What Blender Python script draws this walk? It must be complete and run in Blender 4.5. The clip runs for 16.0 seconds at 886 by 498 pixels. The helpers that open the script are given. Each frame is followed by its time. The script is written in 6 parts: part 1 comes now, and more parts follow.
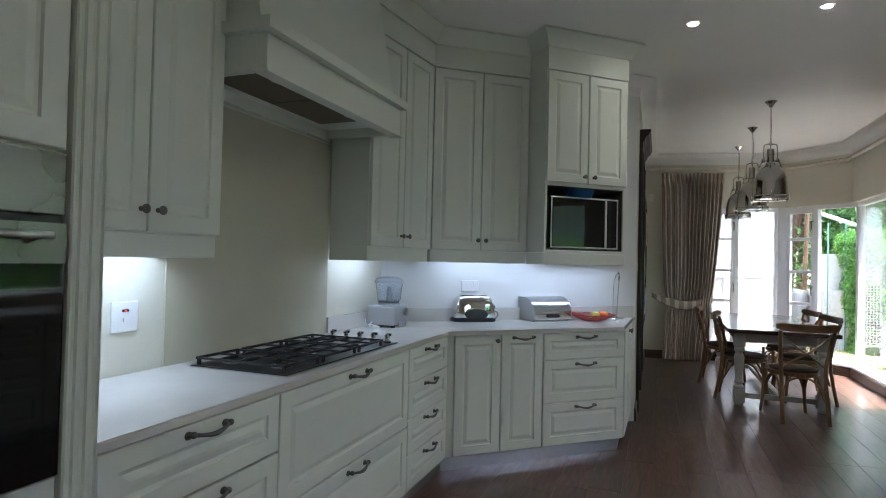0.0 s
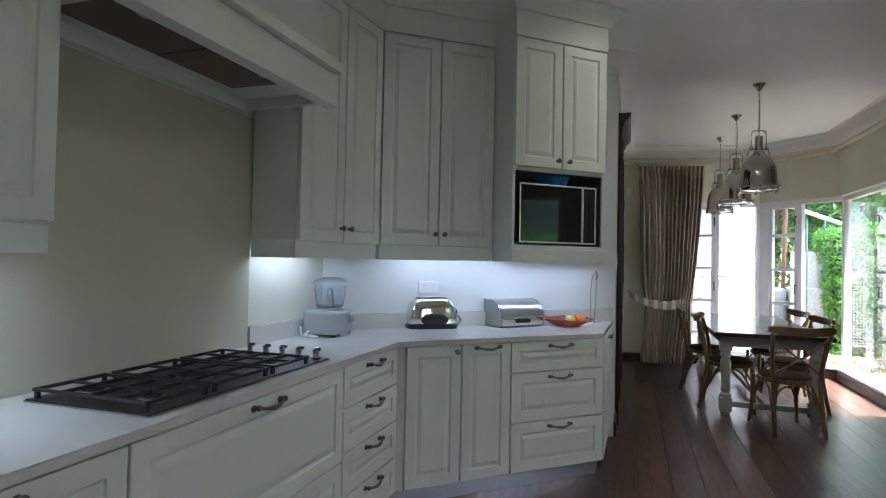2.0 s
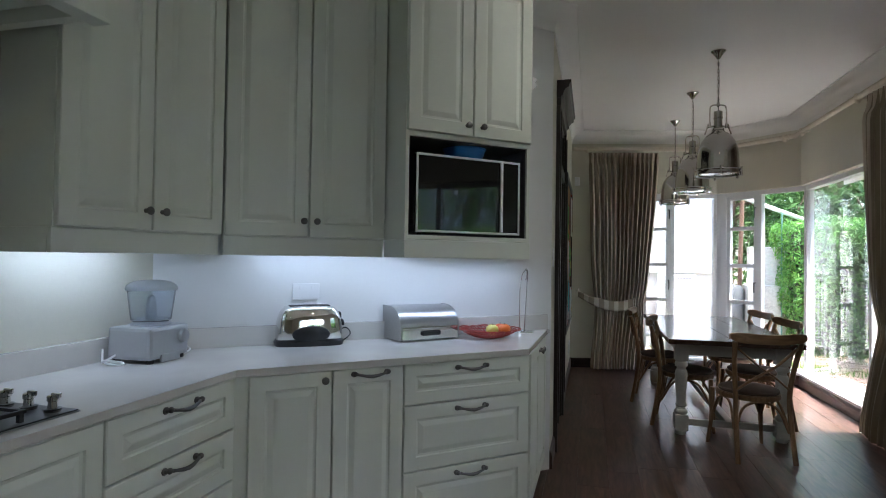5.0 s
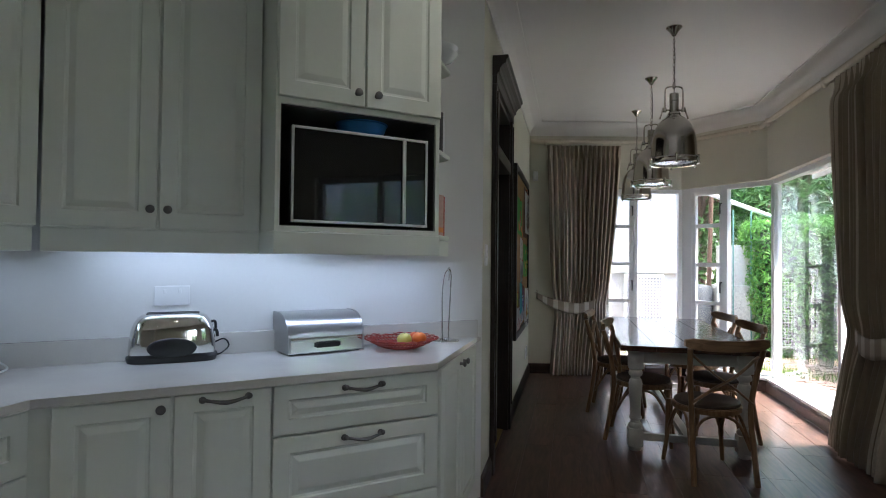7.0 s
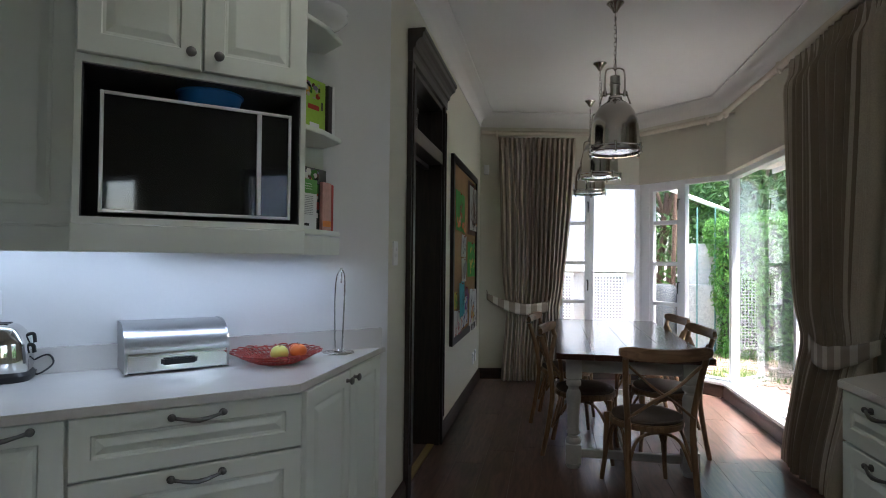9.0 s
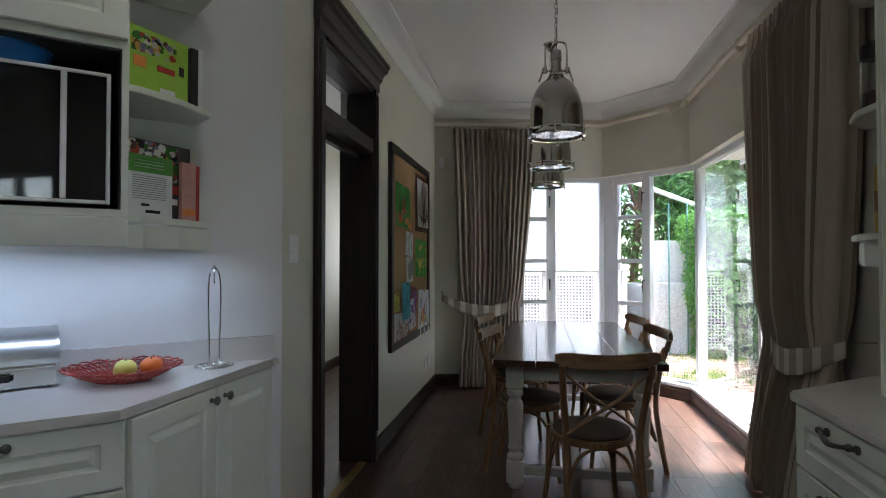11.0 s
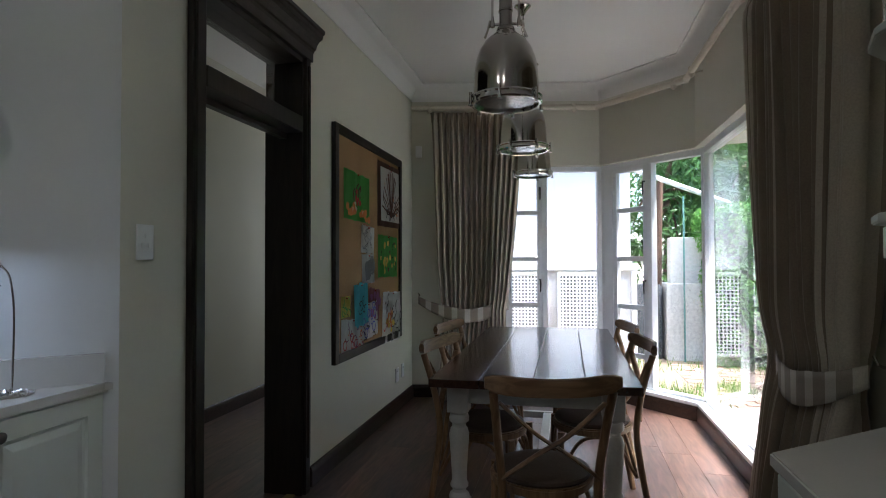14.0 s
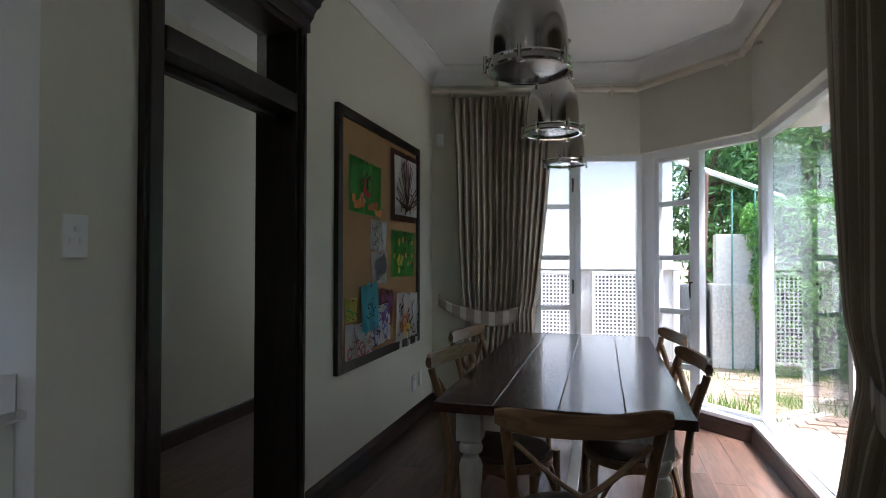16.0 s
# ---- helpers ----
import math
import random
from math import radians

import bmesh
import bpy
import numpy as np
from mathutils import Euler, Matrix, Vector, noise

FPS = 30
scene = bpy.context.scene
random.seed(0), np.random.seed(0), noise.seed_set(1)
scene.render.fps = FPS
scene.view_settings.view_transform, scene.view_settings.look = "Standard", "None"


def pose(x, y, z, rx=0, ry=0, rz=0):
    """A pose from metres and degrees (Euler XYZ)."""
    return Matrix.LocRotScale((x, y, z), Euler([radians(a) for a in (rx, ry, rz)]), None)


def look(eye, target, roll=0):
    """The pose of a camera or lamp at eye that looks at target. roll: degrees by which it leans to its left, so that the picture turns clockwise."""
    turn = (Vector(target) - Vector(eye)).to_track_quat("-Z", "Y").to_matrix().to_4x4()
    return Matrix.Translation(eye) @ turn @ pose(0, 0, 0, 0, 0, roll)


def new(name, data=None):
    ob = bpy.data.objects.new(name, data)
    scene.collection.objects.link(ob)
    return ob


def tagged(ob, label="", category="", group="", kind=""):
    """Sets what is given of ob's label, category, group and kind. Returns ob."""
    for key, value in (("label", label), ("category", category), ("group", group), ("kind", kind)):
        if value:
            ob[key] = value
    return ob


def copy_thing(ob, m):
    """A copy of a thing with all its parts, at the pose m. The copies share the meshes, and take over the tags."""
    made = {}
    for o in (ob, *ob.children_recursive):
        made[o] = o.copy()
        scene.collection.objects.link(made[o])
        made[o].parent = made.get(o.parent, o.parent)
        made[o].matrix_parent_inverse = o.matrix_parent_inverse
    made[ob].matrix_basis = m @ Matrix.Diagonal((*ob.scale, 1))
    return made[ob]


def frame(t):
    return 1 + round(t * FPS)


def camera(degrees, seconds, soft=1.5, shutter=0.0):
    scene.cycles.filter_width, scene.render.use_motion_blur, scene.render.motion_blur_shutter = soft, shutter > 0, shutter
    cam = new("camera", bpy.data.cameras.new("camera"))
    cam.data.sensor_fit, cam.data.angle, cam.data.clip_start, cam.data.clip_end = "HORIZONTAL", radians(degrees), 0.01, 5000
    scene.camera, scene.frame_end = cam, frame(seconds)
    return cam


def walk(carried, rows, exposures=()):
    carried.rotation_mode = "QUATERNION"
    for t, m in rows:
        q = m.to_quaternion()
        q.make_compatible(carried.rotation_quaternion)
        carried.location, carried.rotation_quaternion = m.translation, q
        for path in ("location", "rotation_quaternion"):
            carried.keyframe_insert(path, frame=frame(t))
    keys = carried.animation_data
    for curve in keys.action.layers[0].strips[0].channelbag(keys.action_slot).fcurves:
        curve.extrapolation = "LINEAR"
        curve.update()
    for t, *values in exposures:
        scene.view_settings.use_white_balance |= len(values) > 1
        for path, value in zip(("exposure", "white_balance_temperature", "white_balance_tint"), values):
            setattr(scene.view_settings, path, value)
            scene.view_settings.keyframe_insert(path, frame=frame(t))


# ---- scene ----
cam = camera(76.1, 16.0, 1.0)
PATH = [
    (0, (0.114, 0.249, 1.372), (-0.595, 2.119, 1.411), 1.3),
    (0.5, (0.069, 0.398, 1.364), (-0.62, 2.275, 1.402), 1.3),
    (1, (0.035, 0.558, 1.36), (-0.633, 2.443, 1.399), 1.2),
    (1.5, (0.037, 0.688, 1.367), (-0.61, 2.58, 1.406), 1.2),
    (2, (0.051, 0.837, 1.361), (-0.578, 2.735, 1.4), 1.1),
    (2.5, (0.061, 0.996, 1.364), (-0.547, 2.901, 1.407), 1.0),
    (3, (0.064, 1.127, 1.365), (-0.523, 3.038, 1.406), 1.0),
    (3.5, (0.063, 1.286, 1.358), (-0.498, 3.205, 1.397), 1.1),
    (4, (0.104, 1.452, 1.356), (-0.439, 3.376, 1.393), 1.0),
    (6.5, (0.344, 2.19, 1.352), (-0.108, 4.138, 1.388), 0.7),
    (7, (0.433, 2.315, 1.34), (-0.008, 4.265, 1.38), 0.6),
    (7.5, (0.497, 2.432, 1.333), (0.07, 4.386, 1.373), 0.5),
    (8, (0.579, 2.566, 1.341), (0.167, 4.523, 1.376), 0.6),
    (8.5, (0.648, 2.676, 1.345), (0.255, 4.636, 1.38), 0.6),
    (9, (0.739, 2.792, 1.348), (0.364, 4.756, 1.383), 0.6),
    (11.5, (1.112, 3.346, 1.315), (0.786, 5.318, 1.359), -0.1),
    (12, (1.218, 3.46, 1.319), (0.877, 5.43, 1.364), -0.2),
    (12.5, (1.3, 3.561, 1.308), (0.939, 5.527, 1.354), -0.3),
    (13, (1.352, 3.651, 1.301), (0.97, 5.614, 1.346), -0.2),
    (13.5, (1.376, 3.77, 1.302), (0.976, 5.73, 1.346), -0.1),
    (14, (1.402, 3.899, 1.302), (0.976, 5.853, 1.346), -0.2),
    (14.5, (1.412, 4.019, 1.305), (0.967, 5.968, 1.346), -0.1),
    (15, (1.416, 4.148, 1.3), (0.943, 6.091, 1.342), -0.2),
    (15.5, (1.421, 4.26, 1.312), (0.913, 6.195, 1.349), 0.2),
    (16, (1.405, 4.35, 1.312), (0.863, 6.275, 1.345), 0.1),
]
EXPOSURES = [(0.0, 3.8, 6050, 9), (3.5, 3.68, 6050, 9), (7.0, 3.42, 6000, 10), (9.0, 3.36, 6000, 10), (12.5, 3.28, 5900, 9), (16.0, 2.97, 5800, 9)]
walk(cam, [(t, look(eye, target, roll)) for t, eye, target, roll in PATH], EXPOSURES)

# ---- world, sun and lamps ----
world = bpy.data.worlds.new("sky")
scene.world = world
world.use_nodes = True
wn = world.node_tree.nodes
sky = wn.new("ShaderNodeTexSky")
sky.sky_type = "NISHITA"
sky.sun_disc = False
sky.sun_elevation = radians(62)
sky.sun_rotation = radians(118)
sky.air_density, sky.dust_density, sky.ozone_density = 1.0, 3.0, 1.0
wn["Background"].inputs["Strength"].default_value = 0.15
world.node_tree.links.new(sky.outputs[0], wn["Background"].inputs[0])

sun_data = bpy.data.lights.new("sun", "SUN")
sun_data.energy, sun_data.angle, sun_data.color = 1.75, radians(14), (1.0, 0.98, 0.95)
sun = new("sun", sun_data)
sun.matrix_world = look((6, -3.2, 13), (0.0, 0.0, 0.0))


def area(name, m, sx, sy, power, color):
    d = bpy.data.lights.new(name, "AREA")
    d.shape, d.size, d.size_y, d.energy, d.color = "RECTANGLE", sx, sy, power, color
    o = new(name, d)
    o.matrix_world = m
    return o



LED = (0.64, 0.76, 1.0)
area("led_left", look((-1.64, 1.65, 1.432), (-1.64, 1.65, 0)), 0.03, 0.62, 0.26, LED)
area("led_corner", look((-1.64, 3.5, 1.432), (-1.64, 3.5, 0)), 0.03, 0.5, 0.15, LED)
area("led_angled", pose(-1.05, 4.42, 1.432, 0, 0, 42), 0.8, 0.03, 0.19, LED)
area("led_microwave", pose(-0.45, 4.88, 1.352, 0, 0, 42), 0.84, 0.03, 0.19, LED)
# the four spots at y 2.2 and 0 are unseen, added as kitchen fill
for name, x, y in (("downlight_a", 0.315, 4.365), ("downlight_b", 1.075, 4.325), ("downlight_c", 0.355, 2.2), ("downlight_d", 1.138, 2.2), ("downlight_e", 0.355, 0.0), ("downlight_f", 1.138, 0.0)):
    d = bpy.data.lights.new(name, "SPOT")
    d.energy, d.color, d.spot_size, d.spot_blend, d.shadow_soft_size = 0.6, (1.0, 0.92, 0.8), radians(100), 0.6, 0.03
    new(name, d).matrix_world = look((x, y, 2.985), (x, y, 0))
# fill lamp added at the passage's unseen end to brighten its wall
area("sky_in_passage", look((-0.87, 10.42, 1.6), (-0.87, 5, 1.5)), 1.0, 1.3, 0.75, (0.97, 0.98, 1.0))
# ---- materials ----
def mat(name, color, rough=0.5, metal=0.0, spots=(), bump=0.0, scale=20.0, rscale=None, var=0.0, rand=0.0, coat=0.0, fine=0.0):
    """A principled material: colour varied by noise at two scales, and by object, with a fine relief."""
    m = bpy.data.materials.new(name)
    m.use_nodes = True
    nt = m.node_tree
    n, l = nt.nodes, nt.links
    b = n["Principled BSDF"]
    b.inputs["Base Color"].default_value = (*color, 1)
    b.inputs["Roughness"].default_value = rough
    b.inputs["Metallic"].default_value = metal
    b.inputs["Coat Weight"].default_value = coat
    b.inputs["Coat Roughness"].default_value = 0.08
    tc = n.new("ShaderNodeTexCoord")
    last = None
    if var or fine:
        big = n.new("ShaderNodeTexNoise")
        big.inputs["Scale"].default_value = scale * 0.08
        big.inputs["Detail"].default_value = 5
        l.new(tc.outputs["Object"], big.inputs["Vector"])
        small = n.new("ShaderNodeTexNoise")
        small.inputs["Scale"].default_value = scale * 3
        small.inputs["Detail"].default_value = 3
        l.new(tc.outputs["Object"], small.inputs["Vector"])
        mix = n.new("ShaderNodeMixRGB")
        mix.inputs[0].default_value = 0.35
        l.new(big.outputs[0], mix.inputs[1])
        l.new(small.outputs[0], mix.inputs[2])
        ramp = n.new("ShaderNodeValToRGB")
        ramp.color_ramp.elements[0].position, ramp.color_ramp.elements[1].position = 0.3, 0.7
        lo, hi = 1 - var, 1 + var
        ramp.color_ramp.elements[0].color = (*[min(1, c * lo) for c in color], 1)
        ramp.color_ramp.elements[1].color = (*[min(1, c * hi) for c in color], 1)
        l.new(mix.outputs[0], ramp.inputs[0])
        last = ramp.outputs[0]
        rr = n.new("ShaderNodeMapRange")
        rr.inputs[3].default_value, rr.inputs[4].default_value = max(0, rough - 0.08), min(1, rough + 0.08)
        l.new(big.outputs[0], rr.inputs[0])
        l.new(rr.outputs[0], b.inputs["Roughness"])
    if rand:
        oi = n.new("ShaderNodeObjectInfo")
        hs = n.new("ShaderNodeHueSaturation")
        mr = n.new("ShaderNodeMapRange")
        mr.inputs[3].default_value, mr.inputs[4].default_value = 1 - rand, 1 + rand
        l.new(oi.outputs["Random"], mr.inputs[0])
        l.new(mr.outputs[0], hs.inputs["Value"])
        if last:
            l.new(last, hs.inputs["Color"])
        else:
            hs.inputs["Color"].default_value = (*color, 1)
        last = hs.outputs[0]
    if last:
        l.new(last, b.inputs["Base Color"])
    if bump:
        nz = n.new("ShaderNodeTexNoise")
        nz.inputs["Scale"].default_value = scale * 6
        nz.inputs["Detail"].default_value = 4
        l.new(tc.outputs["Object"], nz.inputs["Vector"])
        bp = n.new("ShaderNodeBump")
        bp.inputs["Strength"].default_value = bump
        bp.inputs["Distance"].default_value = 0.004
        l.new(nz.outputs[0], bp.inputs["Height"])
        l.new(bp.outputs[0], b.inputs["Normal"])
    return m


def wood(name, dark, light, rough=0.4, scale=6.0, along="X", rand=0.0, coat=0.0, bump=0.15):
    """Grained timber; the grain runs along the object's axis that is named."""
    m = bpy.data.materials.new(name)
    m.use_nodes = True
    n, l = m.node_tree.nodes, m.node_tree.links
    b = n["Principled BSDF"]
    b.inputs["Roughness"].default_value = rough
    b.inputs["Coat Weight"].default_value = coat
    b.inputs["Coat Roughness"].default_value = 0.15
    tc = n.new("ShaderNodeTexCoord")
    mp = n.new("ShaderNodeMapping")
    s = {"X": (0.12, 1, 1), "Y": (1, 0.12, 1), "Z": (1, 1, 0.12)}[along]
    mp.inputs["Scale"].default_value = [v * scale for v in s]
    oi = n.new("ShaderNodeObjectInfo")
    add = n.new("ShaderNodeVectorMath")
    add.operation = "ADD"
    sc = n.new("ShaderNodeVectorMath")
    sc.operation = "SCALE"
    sc.inputs["Scale"].default_value = 37.0
    cb = n.new("ShaderNodeCombineXYZ")
    for i in range(3):
        l.new(oi.outputs["Random"], cb.inputs[i])
    l.new(cb.outputs[0], sc.inputs[0])
    l.new(tc.outputs["Object"], add.inputs[0])
    l.new(sc.outputs[0], add.inputs[1])
    l.new(add.outputs[0], mp.inputs["Vector"])
    nz = n.new("ShaderNodeTexNoise")
    nz.inputs["Scale"].default_value = 4.0
    nz.inputs["Detail"].default_value = 8
    nz.inputs["Distortion"].default_value = 1.2
    l.new(mp.outputs[0], nz.inputs["Vector"])
    ramp = n.new("ShaderNodeValToRGB")
    ramp.color_ramp.elements[0].position, ramp.color_ramp.elements[1].position = 0.32, 0.7
    ramp.color_ramp.elements[0].color, ramp.color_ramp.elements[1].color = (*dark, 1), (*light, 1)
    l.new(nz.outputs[0], ramp.inputs[0])
    hs = n.new("ShaderNodeHueSaturation")
    mr = n.new("ShaderNodeMapRange")
    mr.inputs[3].default_value, mr.inputs[4].default_value = 1 - rand, 1 + rand
    l.new(oi.outputs["Random"], mr.inputs[0])
    l.new(mr.outputs[0], hs.inputs["Value"])
    l.new(ramp.outputs[0], hs.inputs["Color"])
    l.new(hs.outputs[0], b.inputs["Base Color"])
    bp = n.new("ShaderNodeBump")
    bp.inputs["Strength"].default_value = bump
    bp.inputs["Distance"].default_value = 0.002
    l.new(nz.outputs[0], bp.inputs["Height"])
    l.new(bp.outputs[0], b.inputs["Normal"])
    return m


def glass(name, tint=(1, 1, 1), rough=0.0):
    m = bpy.data.materials.new(name)
    m.use_nodes = True
    b = m.node_tree.nodes["Principled BSDF"]
    b.inputs["Base Color"].default_value = (*tint, 1)
    b.inputs["Roughness"].default_value = rough
    b.inputs["Transmission Weight"].default_value = 1.0
    b.inputs["IOR"].default_value = 1.45
    return m


def glow(name, color, strength):
    m = bpy.data.materials.new(name)
    m.use_nodes = True
    b = m.node_tree.nodes["Principled BSDF"]
    b.inputs["Base Color"].default_value = (*color, 1)
    b.inputs["Emission Color"].default_value = (*color, 1)
    b.inputs["Emission Strength"].default_value = strength
    return m


M_WALL = mat("wall_paint", (0.65, 0.63, 0.525), 0.75, var=0.03, bump=0.08, scale=25)
M_CEIL = mat("ceiling_paint", (0.80, 0.79, 0.76), 0.85, var=0.02, bump=0.05, scale=25)
M_CAB = mat("cabinet_paint", (0.69, 0.72, 0.64), 0.42, var=0.02, bump=0.03, scale=12)
M_SPLASH = mat("splashback_paint", (0.72, 0.72, 0.70), 0.45, var=0.02, bump=0.04)
M_STONE = mat("quartz_worktop", (0.62, 0.60, 0.56), 0.16, var=0.04, scale=60)
M_CREAM = mat("cream_gloss_panel", (0.52, 0.50, 0.385), 0.2, var=0.02)
M_FLOOR = wood("dark_floor_board", (0.064, 0.034, 0.025), (0.155, 0.084, 0.061), 0.31, 7, "Y", rand=0.22, coat=0.1)
M_DARK = wood("dark_stained_wood", (0.012, 0.008, 0.006), (0.028, 0.018, 0.013), 0.42, 8, "Z")
M_SKIRT = wood("dark_skirting_wood", (0.025, 0.013, 0.009), (0.055, 0.028, 0.019), 0.38, 8, "X")
M_TABLE = wood("walnut_tabletop", (0.03, 0.013, 0.008), (0.085, 0.037, 0.022), 0.26, 7, "Y", rand=0.12, coat=0.5)
M_CHAIR = wood("oak_chair", (0.17, 0.092, 0.043), (0.33, 0.195, 0.098), 0.45, 9, "Z", rand=0.1)
M_RAIL = wood("oak_chair_rail", (0.17, 0.092, 0.043), (0.33, 0.195, 0.098), 0.4, 9, "X", rand=0.1)
M_SEAT = mat("seat_hide", (0.12, 0.085, 0.062), 0.75, var=0.25, bump=0.3, scale=20)
M_WHITEWOOD = mat("chipped_white_paint", (0.62, 0.60, 0.55), 0.6, var=0.12, bump=0.2, scale=18)
M_FRAME = mat("white_window_frame", (0.78, 0.79, 0.80), 0.4, var=0.02)
M_STEEL = mat("brushed_steel", (0.46, 0.46, 0.46), 0.3, 1.0, var=0.06, scale=30)
M_DARKSTEEL = mat("dark_brushed_steel", (0.17, 0.165, 0.155), 0.28, 1.0, var=0.08, scale=30)
M_CHROME = mat("chrome", (0.72, 0.71, 0.69), 0.08, 1.0)
M_NICKEL = mat("polished_nickel", (0.54, 0.52, 0.49), 0.10, 1.0, var=0.05, scale=8)
M_PEWTER = mat("pewter_handle", (0.16, 0.155, 0.15), 0.4, 1.0, var=0.15, scale=60)
M_BLACK = mat("black_plastic", (0.012, 0.012, 0.013), 0.35)
M_BLACKGLASS = mat("black_glass", (0.006, 0.006, 0.007), 0.04)
M_ENAMEL = mat("black_enamel", (0.012, 0.012, 0.013), 0.38, var=0.1, scale=30)
M_IRON = mat("cast_iron", (0.018, 0.018, 0.019), 0.55, bump=0.2, scale=60)
M_WHITEPL = mat("white_plastic", (0.78, 0.78, 0.77), 0.35)
M_SILVER = mat("silver_plastic_trim", (0.62, 0.62, 0.63), 0.35, 0.5)
M_CHINA = mat("white_china", (0.78, 0.78, 0.76), 0.15)
M_KICK = mat("aluminium_plinth", (0.52, 0.53, 0.56), 0.32, 0.9, var=0.08, scale=10)
M_GLASS = glass("window_glass")
M_BULB = glow("downlight_bulb", (1.0, 0.93, 0.82), 25)
# ---- shapes ----
def thing(name, label, category, m=None, group="", kind=""):
    o = new(name)
    o.empty_display_size = 0.1
    if m is not None:
        o.matrix_world = m
    return tagged(o, label, category, group, kind)


def mesh_of(name, bm, material, smooth=False):
    me = bpy.data.meshes.new(name)
    bmesh.ops.recalc_face_normals(bm, faces=bm.faces)
    bm.to_mesh(me)
    bm.free()
    me.materials.append(material)
    if smooth:
        for p in me.polygons:
            p.use_smooth = True
        me.set_sharp_from_angle(angle=radians(38))
    return me


def part(name, bm, material, parent=None, label="", smooth=False):
    o = new(name, mesh_of(name, bm, material, smooth))
    if parent is not None:
        o.parent = parent
    return tagged(o, label)


def structure(name, bm, material, label, category, smooth=False):
    return tagged(part(name, bm, material, None, "", smooth), label, category, "", "structure")


def box(x0, x1, y0, y1, z0, z1, bev=0.0, bm=None):
    bm = bm or bmesh.new()
    v = [bm.verts.new(p) for p in ((x0, y0, z0), (x1, y0, z0), (x1, y1, z0), (x0, y1, z0), (x0, y0, z1), (x1, y0, z1), (x1, y1, z1), (x0, y1, z1))]
    fs = [bm.faces.new([v[i] for i in f]) for f in ((0, 3, 2, 1), (4, 5, 6, 7), (0, 1, 5, 4), (1, 2, 6, 5), (2, 3, 7, 6), (3, 0, 4, 7))]
    if bev:
        es = list({e for f in fs for e in f.edges})
        bmesh.ops.bevel(bm, geom=es, offset=bev, segments=2, affect="EDGES", profile=0.6)
    return bm


def prism(points, z0, z1, bev=0.0, bm=None):
    """An upright prism on a plan outline."""
    bm = bm or bmesh.new()
    a = [bm.verts.new((x, y, z0)) for x, y in points]
    b = [bm.verts.new((x, y, z1)) for x, y in points]
    k = len(points)
    fs = [bm.faces.new(a[::-1]), bm.faces.new(b)] + [bm.faces.new((a[i], a[(i + 1) % k], b[(i + 1) % k], b[i])) for i in range(k)]
    if bev:
        bmesh.ops.bevel(bm, geom=list({e for f in fs[:2] for e in f.edges}), offset=bev, segments=2, affect="EDGES")
    return bm


def lathe(profile, seg=24, bm=None, at=(0, 0, 0), close=True):
    """A turned shape from (radius, height) pairs."""
    bm = bm or bmesh.new()
    rings = [[bm.verts.new((at[0] + r * math.cos(2 * math.pi * i / seg), at[1] + r * math.sin(2 * math.pi * i / seg), at[2] + z)) for i in range(seg)] for r, z in profile]
    for a, b in zip(rings, rings[1:]):
        for i in range(seg):
            bm.faces.new((a[i], a[(i + 1) % seg], b[(i + 1) % seg], b[i]))
    if close:
        bm.faces.new(rings[0][::-1])
        bm.faces.new(rings[-1])
    return bm


def tube(path, r, seg=8, bm=None, closed=False, flat=1.0):
    """A round bar along a path; r is one radius or one for each point."""
    bm = bm or bmesh.new()
    pts = [Vector(p) for p in path]
    k = len(pts)
    rs = [r] * k if isinstance(r, (int, float)) else list(r)
    rings = []
    up = None
    for i, p in enumerate(pts):
        d = (pts[(i + 1) % k] - pts[i - 1]) if closed or 0 < i < k - 1 else (pts[1] - pts[0] if i == 0 else pts[-1] - pts[-2])
        d.normalize()
        if up is None:
            up = Vector((0, 0, 1)) if abs(d.z) < 0.9 else Vector((1, 0, 0))
        side = d.cross(up).normalized()
        up = side.cross(d).normalized()
        rings.append([bm.verts.new(p + rs[i] * (math.cos(2 * math.pi * j / seg) * side + flat * math.sin(2 * math.pi * j / seg) * up)) for j in range(seg)])
    pairs = list(zip(rings, rings[1:])) + ([(rings[-1], rings[0])] if closed else [])
    for a, b in pairs:
        for j in range(seg):
            bm.faces.new((a[j], a[(j + 1) % seg], b[(j + 1) % seg], b[j]))
    if not closed:
        bm.faces.new(rings[0][::-1])
        bm.faces.new(rings[-1])
    return bm


def sweep(path, profile, bm=None, z=0.0):
    """A moulding: the profile (outwards from the line's left side, height) runs along a plan path, mitred."""
    bm = bm or bmesh.new()
    pts = [Vector(p) for p in path]
    rings = []
    for i, p in enumerate(pts):
        d0 = (pts[i] - pts[i - 1]).normalized() if i else (pts[1] - pts[0]).normalized()
        d1 = (pts[i + 1] - pts[i]).normalized() if i < len(pts) - 1 else d0
        n0, n1 = Vector((-d0.y, d0.x)), Vector((-d1.y, d1.x))
        m = (n0 + n1) / (1 + n0.dot(n1))
        rings.append([bm.verts.new((p.x + m.x * a, p.y + m.y * a, z + b)) for a, b in profile])
    k = len(profile)
    for a, b in zip(rings, rings[1:]):
        for j in range(k):
            bm.faces.new((a[j], a[(j + 1) % k], b[(j + 1) % k], b[j]))
    bm.faces.new(rings[0][::-1])
    bm.faces.new(rings[-1])
    return bm


